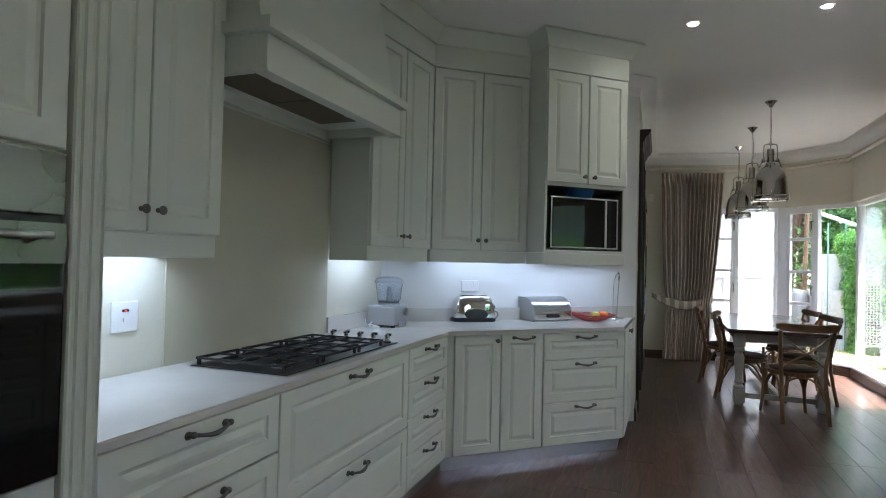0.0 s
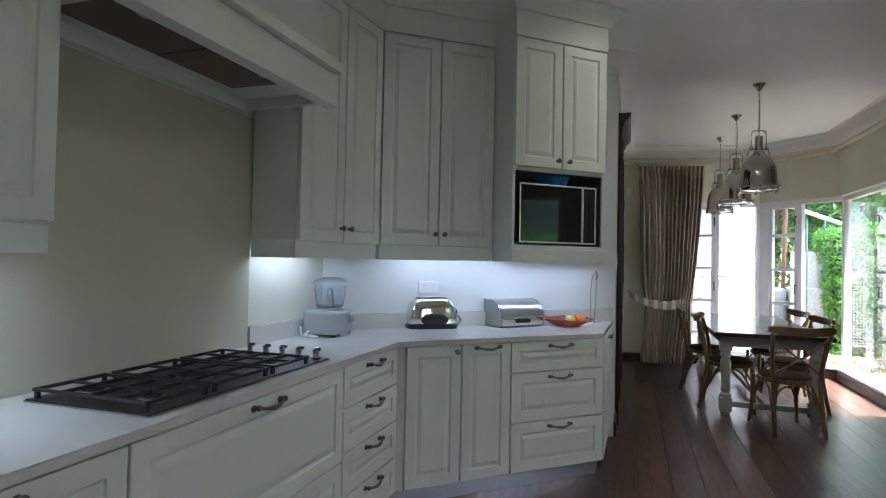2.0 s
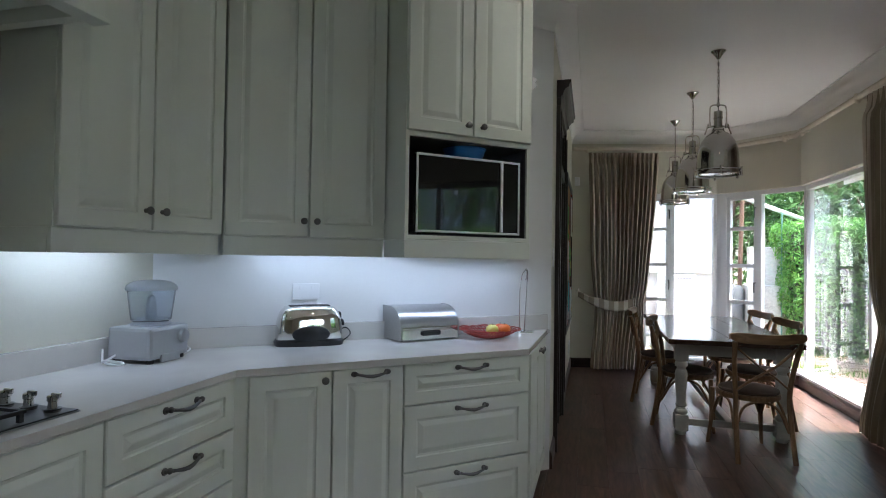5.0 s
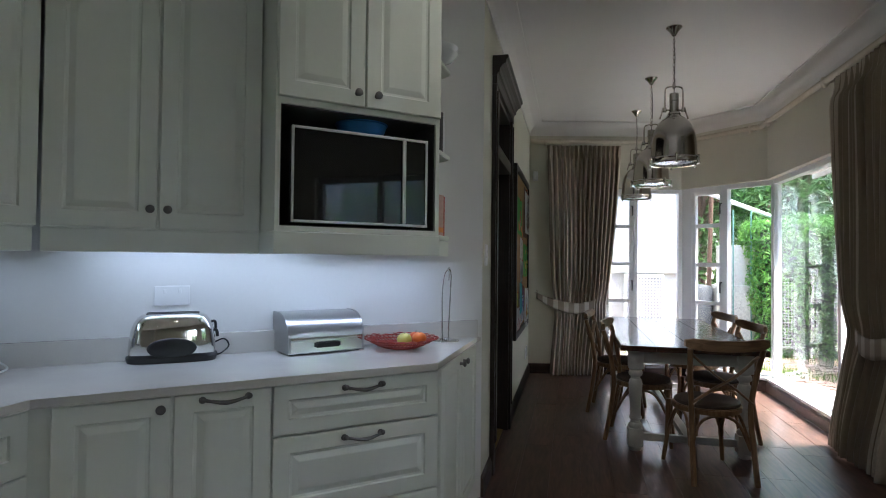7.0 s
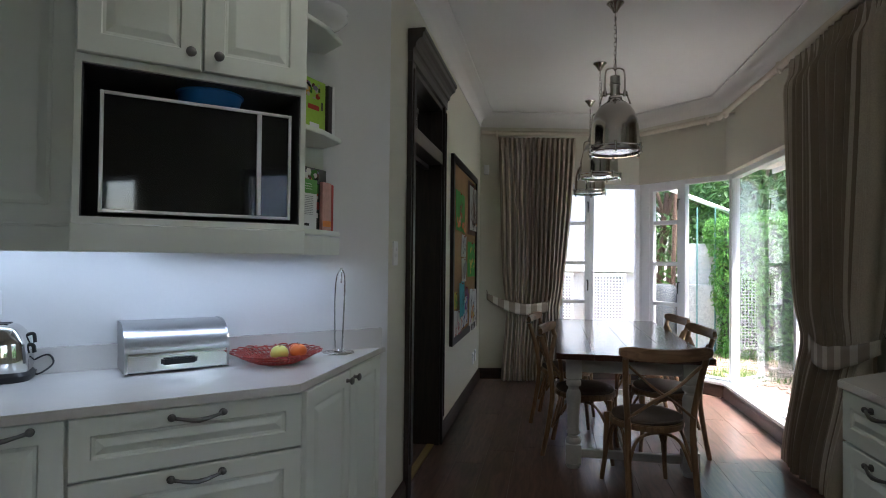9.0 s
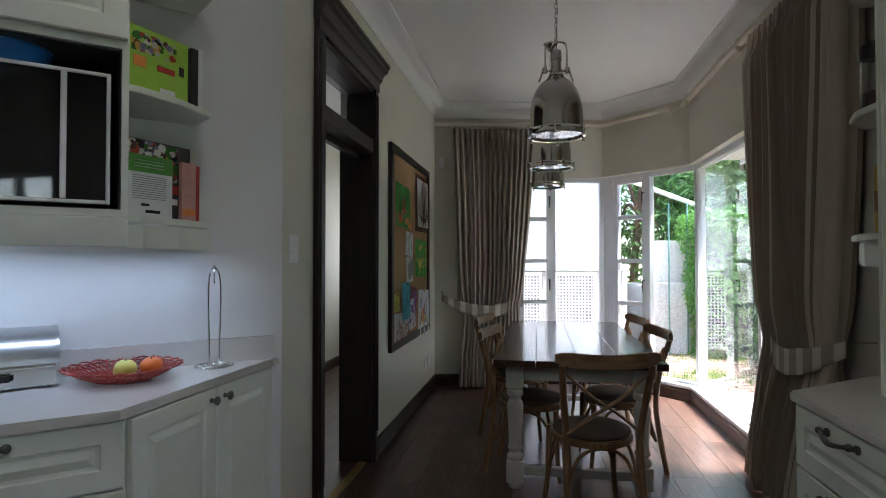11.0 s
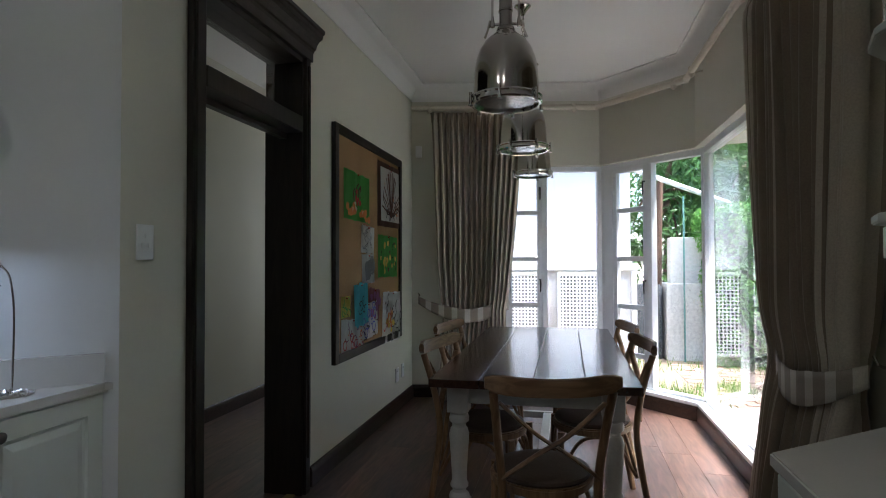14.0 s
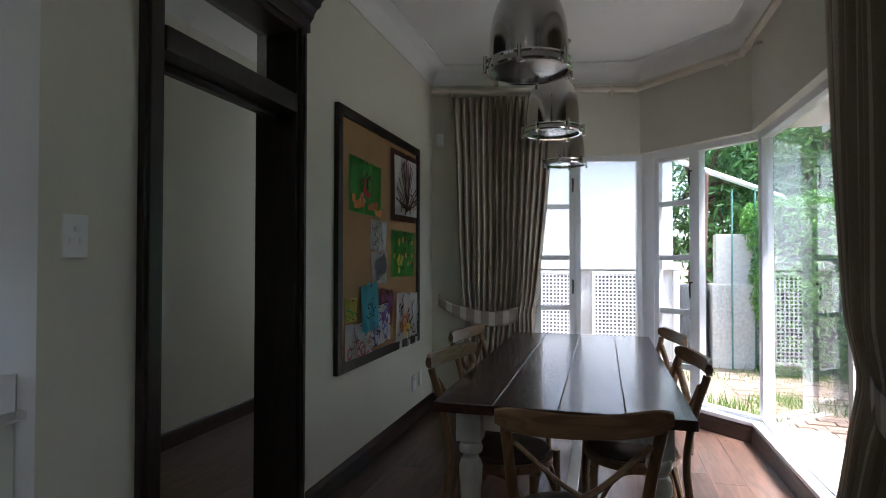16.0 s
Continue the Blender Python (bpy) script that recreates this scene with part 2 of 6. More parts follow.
def raised_panel(w, h, th=0.02, frame_w=0.06, bm=None, x=0.0, z=0.0, y=0.0):
    """A cabinet front with a moulded groove and a raised field; its face looks to -y."""
    bm = bm or bmesh.new()
    f = min(frame_w, w * 0.24, h * 0.30)
    prof = [(0, th), (0, 0.003), (0.003, 0), (f, 0), (f + 0.004, 0.007), (f + 0.010, 0.008), (f + 0.013, 0.0085), (f + 0.034, 0.0015), (f + 0.037, 0.001)]
    loops = []
    for ins, d in prof:
        loops.append([bm.verts.new(p) for p in ((x + ins, y + d, z + ins), (x + w - ins, y + d, z + ins), (x + w - ins, y + d, z + h - ins), (x + ins, y + d, z + h - ins))])
    for a, b in zip(loops, loops[1:]):
        for i in range(4):
            bm.faces.new((a[i], a[(i + 1) % 4], b[(i + 1) % 4], b[i]))
    bm.faces.new(loops[0][::-1])
    bm.faces.new(loops[-1])
    return bm


def knob_mesh():
    bm = lathe([(0.009, 0), (0.007, 0.006), (0.006, 0.014), (0.012, 0.018), (0.0155, 0.022), (0.0155, 0.027), (0.010, 0.031), (0.004, 0.032)], 16)
    bmesh.ops.rotate(bm, verts=bm.verts, matrix=Matrix.Rotation(radians(90), 3, "X"))
    return mesh_of("knob", bm, M_PEWTER, True)


def pull_mesh():
    bm = tube([(-0.066, -0.004, 0), (-0.06, -0.022, 0.002), (-0.045, -0.028, -0.001), (-0.02, -0.033, -0.006), (0, -0.034, -0.008), (0.02, -0.033, -0.006), (0.045, -0.028, -0.001), (0.06, -0.022, 0.002), (0.066, -0.004, 0)],
              [0.007, 0.006, 0.005, 0.0065, 0.0075, 0.0065, 0.005, 0.006, 0.007], 8)
    for s in (-1, 1):
        bmesh.ops.create_uvsphere(bm, u_segments=10, v_segments=6, radius=0.0095, matrix=Matrix.Translation((s * 0.066, -0.022, 0.004)))
        tube([(s * 0.066, 0.001, 0), (s * 0.066, -0.005, 0)], 0.011, 10, bm)
    bmesh.ops.scale(bm, verts=bm.verts, vec=(1.14, 1.05, 1.1))
    return mesh_of("pull_handle", bm, M_PEWTER, True)


KNOB, PULL = knob_mesh(), pull_mesh()


def fitting(name, me, parent, x, y, z):
    o = new(name, me)
    o.parent = parent
    o.location = (x, y, z)
    return tagged(o, "pewter " + name.replace("_", " "))


def front(cab, name, x, z, w, h, fit="", fx=0.5, fz=0.5, y=0.0):
    """A door or drawer front on a cabinet, with its knob or handle."""
    g = 0.0042
    d = part(name, raised_panel(w - 2 * g, h - 2 * g, 0.02), M_CAB, cab)
    d.location = (x + g, y - 0.02, z + g)
    if fit:
        fitting("knob" if fit == "knob" else "handle", KNOB if fit == "knob" else PULL, d, w * fx, 0, h * fz)
    return d

# ---- the plan ----
XE, XW, XD = 2.45, -1.78, -0.06          # east wall, cooker wall, door wall
P2, P1, P0 = Vector((2.44, 8.84)), Vector((1.722, 9.56)), Vector((XD, 9.19))   # the bay
ANG = 42.0
U, N = Vector((math.cos(radians(ANG)), math.sin(radians(ANG)))), Vector((-math.sin(radians(ANG)), math.cos(radians(ANG))))
C2 = Vector((-0.118, 4.662))             # the angled run's outer front corner
XF = -1.17                               # the cooker run's front
C1 = C2 - U * ((C2.x - XF) / U.x)
B0 = C2 + N * 0.60                       # a point on the angled back wall
Q = B0 + U * ((XD - B0.x) / U.x)
R = B0 + U * ((XW - B0.x) / U.x)
SOUTH, HIGH, SILL, HEAD = -2.6, 3.0, 0.118, 2.227
ROOM = [Vector((XE, SOUTH)), P2, P1, P0, Q, R, Vector((XW, SOUTH))]


def wall(name, i, thick, openings=(), material=None, label="plain painted plaster wall"):
    """The wall from corner i of the room to the next, built outwards, mitred, with openings (from, to, sill, head) along it."""
    k = len(ROOM)
    a, b, before, after = ROOM[i], ROOM[(i + 1) % k], ROOM[i - 1], ROOM[(i + 2) % k]
    d = (b - a).normalized()
    out = Vector((d.y, -d.x))

    def mitre(p, e):
        o2 = Vector((e.y, -e.x))
        m = (out + o2) / (1 + out.dot(o2))
        return p + m * thick
    a2, b2 = mitre(a, (a - before).normalized()), mitre(b, (after - b).normalized())
    length = (b - a).length
    bm = bmesh.new()

    def piece(s0, s1, z0, z1):
        if s1 - s0 < 1e-4 or z1 - z0 < 1e-4:
            return
        q0, q1 = a + d * s0, a + d * s1
        r0 = a2 if s0 < 1e-6 else q0 + out * thick
        r1 = b2 if s1 > length - 1e-6 else q1 + out * thick
        prism([q0, r0, r1, q1], z0, z1, 0, bm)
    s = 0.0
    for s0, s1, z0, z1 in sorted(openings):
        piece(s, s0, 0, HIGH)
        piece(s0, s1, 0, z0)
        piece(s0, s1, z1, HIGH)
        s = s1
    piece(s, length, 0, HIGH)
    return structure(name, bm, material or M_WALL, label, "wall")


wall("wall_east", 0, 0.22, [(2.4, 3.9, 1.0, 2.14), (5.1, 6.45, 1.0, 2.14), (9.1, (P2 - ROOM[0]).length, SILL, HEAD)], label="cream plaster wall with a tall garden window")
LB, LA = (P1 - P2).length, (P0 - P1).length
wall("wall_bay", 1, 0.22, [(0.0, LB, SILL, HEAD)], label="cream plaster wall of the window bay")
wall("wall_north", 2, 0.22, [(0.0, 1.35, SILL, HEAD)], label="cream plaster wall with a window beside a curtain")
wall("wall_door", 3, 0.20, [(P0.y - 6.85, P0.y - 5.94, 0.0, 2.50)], label="cream plaster wall with a dark doorway")
wall("wall_angled", 4, 0.15, material=M_SPLASH, label="pale painted wall behind the angled worktop")
wall("wall_cooker", 5, 0.2, label="cream wall behind the cooker run")
wall("wall_south", 6, 0.2)
structure("ceiling", prism([p for p in (Vector((XE + 0.2, SOUTH - 0.2)), P2 + Vector((0.2, 0.1)), P1 + Vector((0, 0.2)), Vector((-0.255, 9.4)), Vector((-0.255, 5.6)), Vector((XW - 0.2, 4.2)), Vector((XW - 0.2, SOUTH - 0.2)))], HIGH, HIGH + 0.12), M_CEIL, "smooth white plaster ceiling", "ceiling")

# skirting and cornice
SK = [(0, 0.0), (0.018, 0.0), (0.018, 0.085), (0.013, 0.104), (0.009, 0.112), (0, 0.118)]
structure("baseboard_bay", sweep([Vector((XE + 0.003, 5.75)), P2, P1, P0, Vector((XD, 6.96))], SK), M_SKIRT, "dark stained wooden skirting board", "baseboard")
structure("baseboard_door", sweep([Vector((XD, 5.86)), Q], SK), M_SKIRT, "dark stained wooden skirting board", "baseboard")
CO = [(0, 0), (0, -0.145), (0.008, -0.145), (0.008, -0.13)] + [(0.145 - 0.137 * math.cos(a), -0.13 + 0.118 * math.sin(a)) for a in [math.pi / 2 * k / 8 for k in range(1, 8)]] + [(0.145, -0.012), (0.147, 0)]
structure("cornice", sweep([Vector((XE, 3.9)), P2, P1, P0, Q, Q - U * 0.3], CO, z=HIGH - 0.001), M_CEIL, "white moulded plaster cornice", "cornice", True)

# ---- windows, door, floor boards ----
def placed(name, label, category, a, deg, group="", kind=""):
    return thing(name, label, category, pose(a.x, a.y, 0, 0, 0, deg), group, kind)


def bars(bm, x0, x1, z0, z1, w, y0=-0.025, y1=0.025):
    """A rectangular frame of square bars, in the plane of the window."""
    for q in ((x0, x0 + w, z0, z1), (x1 - w, x1, z0, z1), (x0 + w, x1 - w, z0, z0 + w), (x0 + w, x1 - w, z1 - w, z1)):
        box(q[0], q[1], y0, y1, q[2], q[3], 0.003, bm)
    return bm


def pane(win, x0, x1, z0, z1, parent=None):
    g = part("pane", box(x0, x1, -0.003, 0.003, z0, z1), M_GLASS, parent or win)
    g.visible_shadow = False
    return g


def casement(win, x0, x1, z0, z1, rails, handle):
    """An opening light with cross bars and a black handle."""
    sash = part("sash", bars(bmesh.new(), x0, x1, z0, z1, 0.045, -0.034, 0.02), M_FRAME, win)
    for r in rails:
        part("glazing_bar", box(x0 + 0.044, x1 - 0.044, -0.028, 0.016, r - 0.022, r + 0.022, 0.003), M_FRAME, sash)
    zs = [z0 + 0.045] + [v for r in sorted(rails) for v in (r - 0.022, r + 0.022)] + [z1 - 0.045]
    for q in range(0, len(zs), 2):
        pane(win, x0 + 0.04, x1 - 0.04, zs[q] - 0.004, zs[q + 1] + 0.004, sash)
    for hz in handle:
        part("window_handle", tube([(x1 - 0.022, -0.03, hz), (x1 - 0.022, -0.06, hz), (x1 - 0.022, -0.065, hz - 0.05), (x1 - 0.022, -0.06, hz - 0.12)], [0.009, 0.008, 0.008, 0.006], 8), M_BLACK, sash, "black window handle", True)


def bay_window(name, label, p, q, s0, s1, out, layout, lift=0.0):
    """A window in the opening from s0 to s1 along the wall from p to q (seen from the room, left to right), set out of the wall's face."""
    d = (q - p).normalized()
    a = p + d * s0 + Vector((-d.y, d.x)) * out
    win = placed(name, label, "window", a, math.degrees(math.atan2(d.y, d.x)), "", "structure")
    w = s1 - s0
    part("window_frame", bars(bmesh.new(), 0, w, SILL + 0.001, HEAD - 0.001, 0.05, -0.04, 0.04), M_FRAME, win)
    part("window_sill", box(0.0, w, -out - 0.012, -0.041, SILL + 0.001, SILL + 0.03 + lift, 0.006), M_FRAME, win, "white painted window sill")
    for kind, x0, x1 in layout(w):
        if kind == "post":
            part("mullion", box(x0, x1, -0.04, 0.04, SILL + 0.05, HEAD - 0.05, 0.003), M_FRAME, win)
        elif kind == "casement":
            casement(win, x0, x1, SILL + 0.05, HEAD - 0.05, (0.43, 0.875, 1.32, 1.775), (1.12, 2.02))
        else:
            pane(win, x0 - 0.004, x1 + 0.004, SILL + 0.046, HEAD - 0.046)
    return win


bay_window("window_1", "white framed window with a barred casement light", P0, P1, LA - 1.35, LA + 0.042, 0.10,
           lambda w: [("pane", 0.05, 0.42), ("post", 0.42, 0.46), ("casement", 0.46, 0.80), ("post", 0.80, 0.85), ("pane", 0.85, w - 0.05)])
bay_window("window_2", "white framed bay window with a barred casement light", P1, P2, -0.042, LB + 0.054, 0.10,
           lambda w: [("post", 0.05, 0.14), ("casement", 0.14, 0.53), ("post", 0.53, 0.58), ("pane", 0.58, w - 0.05)], 0.002)
east_a = Vector((XE, SOUTH))
bay_window("window_3", "tall white framed fixed garden window", P2, east_a, -0.054, (P2 - east_a).length - 9.1, 0.10,
           lambda w: [("pane", 0.05, 1.5), ("post", 1.5, 1.55), ("pane", 1.55, w - 0.05)])
def kitchen_window(name, label, y, w, lights):
    """A small window in the east wall over the worktop; y is its northern edge."""
    win = placed(name, label, "window", Vector((XE + 0.1, y)), -90, "", "structure")
    part("window_frame", bars(bmesh.new(), 0.001, w - 0.001, 1.001, 2.139, 0.05, -0.04, 0.04), M_FRAME, win)
    edges = [0.05] + [w * k / lights for k in range(1, lights)] + [w - 0.05]
    for k in range(lights):
        a, b = edges[k] + (0.025 if k else 0), edges[k + 1] - (0.025 if k < lights - 1 else 0)
        if k:
            part("mullion", box(a - 0.05, a, -0.04, 0.04, 1.051, 2.089, 0.003), M_FRAME, win)
        pane(win, a - 0.004, b + 0.004, 1.047, 2.093)
    part("window_sill", box(-0.03, w + 0.03, -0.115, -0.041, 1.002, 1.025, 0.005), M_FRAME, win)


kitchen_window("window_4", "white framed kitchen window over a worktop", 3.85, 1.35, 2)
kitchen_window("window_5", "wide white framed kitchen window over a worktop", 1.30, 1.5, 3)

# the dark doorway with its fanlight and cornice
dw = thing("door_1", "dark stained doorway with a fanlight and moulded cornice", "doorway", pose(XD, 6.85, 0, 0, 0, -90), "", "structure")
W_ = 0.91                                    # local x runs from the far jamb to the near one, the room is at local +y
for x0, x1 in ((-0.055, 0.0), (W_, W_ + 0.085)):
    b = box(x0, x1, 0.002, 0.03, 0, 2.46, 0.004)
    box(x0 + 0.015, x1 - 0.015, 0.03, 0.04, 0.2, 2.42, 0.004, b)
    part("architrave", b, M_DARK, dw)
for x0, x1 in ((0.0015, 0.02), (W_ - 0.02, W_ - 0.0015)):
    part("jamb", box(x0, x1, -0.215, 0.012, 0, 2.498, 0.002), M_DARK, dw)
part("transom", box(0.02, W_ - 0.02, -0.17, 0.02, 2.03, 2.12, 0.006), M_DARK, dw)
part("lintel", box(0.02, W_ - 0.02, -0.20, 0.012, 2.43, 2.498, 0.003), M_DARK, dw)
part("door_stop", box(0.02, W_ - 0.02, -0.12, -0.08, 2.0, 2.03, 0.003), M_DARK, dw)
fan = part("fanlight_pane", box(0.02, W_ - 0.02, -0.075, -0.069, 2.12, 2.43), M_GLASS, dw)
fan.visible_shadow = False
b = box(-0.085, W_ + 0.085, 0.002, 0.032, 2.462, 2.52, 0.003)
part("frieze", b, M_DARK, dw)
prof = [(0.0, 0.0), (0.03, 0.0), (0.035, 0.015), (0.045, 0.02), (0.05, 0.045), (0.065, 0.065), (0.085, 0.075), (0.09, 0.10), (0.10, 0.105), (0.10, 0.125), (0.0, 0.125)]
part("door_cornice", sweep([Vector((W_ + 0.09, -0.0)), Vector((W_ + 0.09, 0.002)), Vector((-0.09, 0.002)), Vector((-0.09, 0.0))][1:3], [(-a, c) for a, c in prof], z=2.515), M_DARK, dw)
part("threshold", box(0.02, W_ - 0.02, -0.075, -0.025, -0.004, 0.008, 0.003), mat("brass_strip", (0.42, 0.31, 0.12), 0.45, 0.8, var=0.1), dw, "brass threshold strip")

# the passage beyond the doorway
structure("wall_passage", box(-1.62, -1.48, 5.6, 10.6, 0, HIGH), M_WALL, "plain cream passage wall", "wall")
bm = bmesh.new()
for q in ((-1.48, -1.4, 0, HIGH), (-0.34, XD - 0.2, 0, HIGH), (-1.4, -0.34, 0, 0.95), (-1.4, -0.34, 2.25, HIGH)):
    box(q[0], q[1], 10.45, 10.6, q[2], q[3], 0, bm)
structure("wall_passage_end", bm, M_WALL, "plain cream passage end wall with an added window opening", "wall")
# unseen window, added as an opening for the passage's fill lamp
pw_ = thing("window_6", "unseen white framed window added to the passage end", "window", pose(-1.4, 10.52, 0), "", "structure")
part("window_frame", bars(bmesh.new(), 0, 1.06, 0.951, 2.249, 0.05, -0.03, 0.03), M_FRAME, pw_)
pane(pw_, 0.046, 1.014, 0.997, 2.203)
structure("wall_passage_back", box(-1.48, XD - 0.202, 5.6, 5.7, 0, HIGH), M_WALL, "plain cream passage wall", "wall")
structure("wall_passage_side", box(XD - 0.26, XD - 0.06, 9.44, 10.45, 0, HIGH), M_WALL, "plain cream passage wall", "wall")
structure("wall_passage_corner", prism([(-1.48, 5.3), (-0.9, 5.6), (-0.9, 5.7), (-1.48, 5.7)], 0, HIGH), M_WALL, "plain cream passage wall", "wall")
structure("ceiling_passage", box(-1.7, -0.258, 5.58, 10.6, HIGH + 0.001, HIGH + 0.12), M_CEIL, "white passage ceiling", "ceiling")
structure("baseboard_passage", sweep([Vector((-1.48, 10.45)), Vector((-1.48, 5.7))], SK), M_SKIRT, "dark stained wooden skirting board", "baseboard")
structure("trim_passage", box(-1.48, -1.472, 9.16, 9.185, 0.162, HIGH - 0.001), M_FRAME, "narrow joint strip on the passage wall", "trim")

# floor: a sub-floor and its boards
sub = structure("floor", prism([(XE + 0.05, SOUTH), tuple(P2 + Vector((0.06, 0))), tuple(P1 + Vector((0, 0.06))), tuple(P0 + Vector((0, 0.06))), (-0.3, 10.5), (-1.6, 10.5), (-1.85, 5.0), (-1.85, SOUTH)], -0.2, -0.012), M_BLACK, "dark wooden board floor with a satin finish", "floor")

# ---- the fitted kitchen ----
def frame_of(p, deg):
    return pose(p.x, p.y, 0, 0, 0, deg)


TOP, KICK = 0.91, 0.09
UNDER = TOP - 0.03


def base_unit(label, p, deg, w, depth, fronts, group="base cabinets"):
    cab = thing("base_cabinet", label, "cabinet", frame_of(p, deg), group)
    part("body", box(0, w, 0.002, depth, KICK, UNDER - 0.002), M_CAB, cab)
    for f in fronts:
        front(cab, *f)
    return cab


def stack(w, heights, fit="handle"):
    """Drawer fronts from the top down."""
    z, out = UNDER, []
    for h in heights:
        z -= h
        out.append(("drawer", 0, z, w, h, fit, 0.5, 1 - 0.038 / h))
    return out


FULL = UNDER - KICK
y0 = 1.245
base_unit("white painted base cabinet with three deep drawers", Vector((XF, y0)), 90, 1.965 - y0, 0.58, stack(1.965 - y0, [0.212, 0.29, 0.288]))
base_unit("white painted cabinet of two pan drawers under the hob", Vector((XF, 1.965)), 90, 3.1 - 1.965, 0.58, stack(3.1 - 1.965, [0.425, 0.365]))
base_unit("narrow white painted cabinet of four drawers", Vector((XF, 3.1)), 90, C1.y - 3.103, 0.5, stack(C1.y - 3.103, [0.1975] * 4))
s1, s2, s3 = 0.40, 0.727, (C2 - C1).length
base_unit("white painted base cabinet with one panelled door", C1, ANG, s1, 0.5, [("door", 0.06, KICK, s1 - 0.06, FULL, "knob", 0.88, 0.945)])
base_unit("white painted base cabinet with a pull-out front", C1 + U * s1, ANG, s2 - s1, 0.5, [("door", 0, KICK, s2 - s1, FULL, "handle", 0.5, 0.962)])
base_unit("white painted base cabinet with three panelled drawers", C1 + U * s2, ANG, s3 - s2, 0.5, stack(s3 - s2, [0.19, 0.30, 0.30]))
E3 = (C3 := Vector((XD - 0.045, 5.50))) - C2
base_unit("white painted corner cabinet with two panelled doors", C2, math.degrees(math.atan2(E3.y, E3.x)), E3.length - 0.01, 0.12, [("door", 0.0, KICK, E3.length / 2, FULL, "knob", 0.9, 0.94), ("door", E3.length / 2, KICK, E3.length / 2 - 0.01, FULL, "knob", 0.1, 0.94)])

o = 0.025
worktop = thing("worktop", "pale quartz worktop with a low upstand", "worktop")
pts = [(XF + o, y0), (XF + o, C1.y - 0.01), tuple(C2 + Vector((0.012, -0.035))), (XD - 0.02, 5.50), tuple(Q + Vector((-0.003, -0.02))), tuple(R + Vector((0.002, -0.004))), (XW + 0.002, y0)]
part("slab", prism(pts, UNDER, TOP, 0.004), M_STONE, worktop)
part("upstand", sweep([Q - U * 0.04 - N * 0.002, R - N * 0.002 + U * 0.002, Vector((XW + 0.002, 3.24))], [(0, 0), (0.02, 0), (0.02, 0.095), (0, 0.095)], z=TOP + 0.0005), M_STONE, worktop)
part("splashback", box(XW + 0.002, XW + 0.012, 2.02, 3.235, TOP + 0.0005, 2.06), M_CREAM, worktop, "cream gloss splashback panel")

plinth = thing("plinth", "brushed aluminium plinth under the base cabinets", "plinth")
part("plinth_board", prism([(XF - 0.02, y0), (XF - 0.02, C1.y + 0.008), tuple(C2 + Vector((-0.03, 0.0))), (XD - 0.08, 5.40), (XD - 0.2, 5.30), (-1.3, 4.1), (-1.6, y0)], 0.0, KICK - 0.001), M_KICK, plinth)

# wall units
LOW, HI = 1.443, 2.73
XU = -1.405


def wall_unit(label, p, deg, w, depth, doors, z0=LOW, z1=HI, group="wall cabinets"):
    cab = thing("wall_cabinet", label, "cabinet", pose(p.x, p.y, z0, 0, 0, deg), group)
    part("body", box(0, w, 0.002, depth, 0, HIGH - z0 - 0.002), M_CAB, cab)
    part("pelmet", box(0, w, 0.006, 0.026, -0.085, -0.001, 0.004), M_CAB, cab)
    part("side_rail", box(0, 0.018, 0.027, depth, -0.085, -0.001, 0.002), M_CAB, cab)
    part("side_rail", box(w - 0.018, w, 0.027, depth, -0.085, -0.001, 0.002), M_CAB, cab)
    n = len(doors)
    for i, d in enumerate(doors):
        front(cab, "door", i * w / n, 0, w / n, z1 - z0, "knob", d, 0.055)
    part("fascia", box(-0.001, w + 0.001, -0.022, 0.0, z1 - z0 + 0.003, HIGH - z0 - 0.1), M_CAB, cab)
    part("crown", sweep([Vector((w + 0.001, -0.022)), Vector((-0.001, -0.022))], [(0, 0), (0, -0.11), (0.012, -0.11), (0.02, -0.08), (0.055, -0.04), (0.08, -0.015), (0.08, 0)][::-1], z=HIGH - z0 - 0.002), M_CAB, cab, smooth=True)
    return cab


F0, F1, F2 = Vector((-1.459, 3.198)), Vector((-1.366, 3.915)), Vector((-0.784, 4.368))    # the feet of the upper fronts


def along(label, a, b, depth, doors):
    """A wall unit whose door faces run from a to b."""
    d = (b - a).normalized()
    return wall_unit(label, a + Vector((-d.y, d.x)) * 0.02, math.degrees(math.atan2(d.y, d.x)), (b - a).length, depth, doors)


along("tall white wall cabinet with two panelled doors", Vector((-1.468, 1.32)), Vector((-1.468, 1.992)), 0.29, [0.9, 0.1])
along("tall white wall cabinet beside the hood", F0, F1 - (F1 - F0).normalized() * 0.002, 0.285, [0.9, 0.1])
along("tall white wall cabinet on the angled wall", F1, F2, 0.3, [0.92, 0.08])


# ---- tower, hood, hob, microwave, shelves ----
def flutes(w, d, z0, z1):
    """A pilaster with three shallow flutes, its face at local y = 0."""
    pts = [(0, d), (0, 0.004), (0.004, 0)]
    n = 3
    for i in range(n):
        c = w * (i + 0.5) / n
        pts += [(c - w * 0.11, 0), (c - w * 0.07, 0.006), (c, 0.008), (c + w * 0.07, 0.006), (c + w * 0.11, 0)]
    return prism(pts + [(w - 0.004, 0), (w, 0.004), (w, d)], z0, z1)


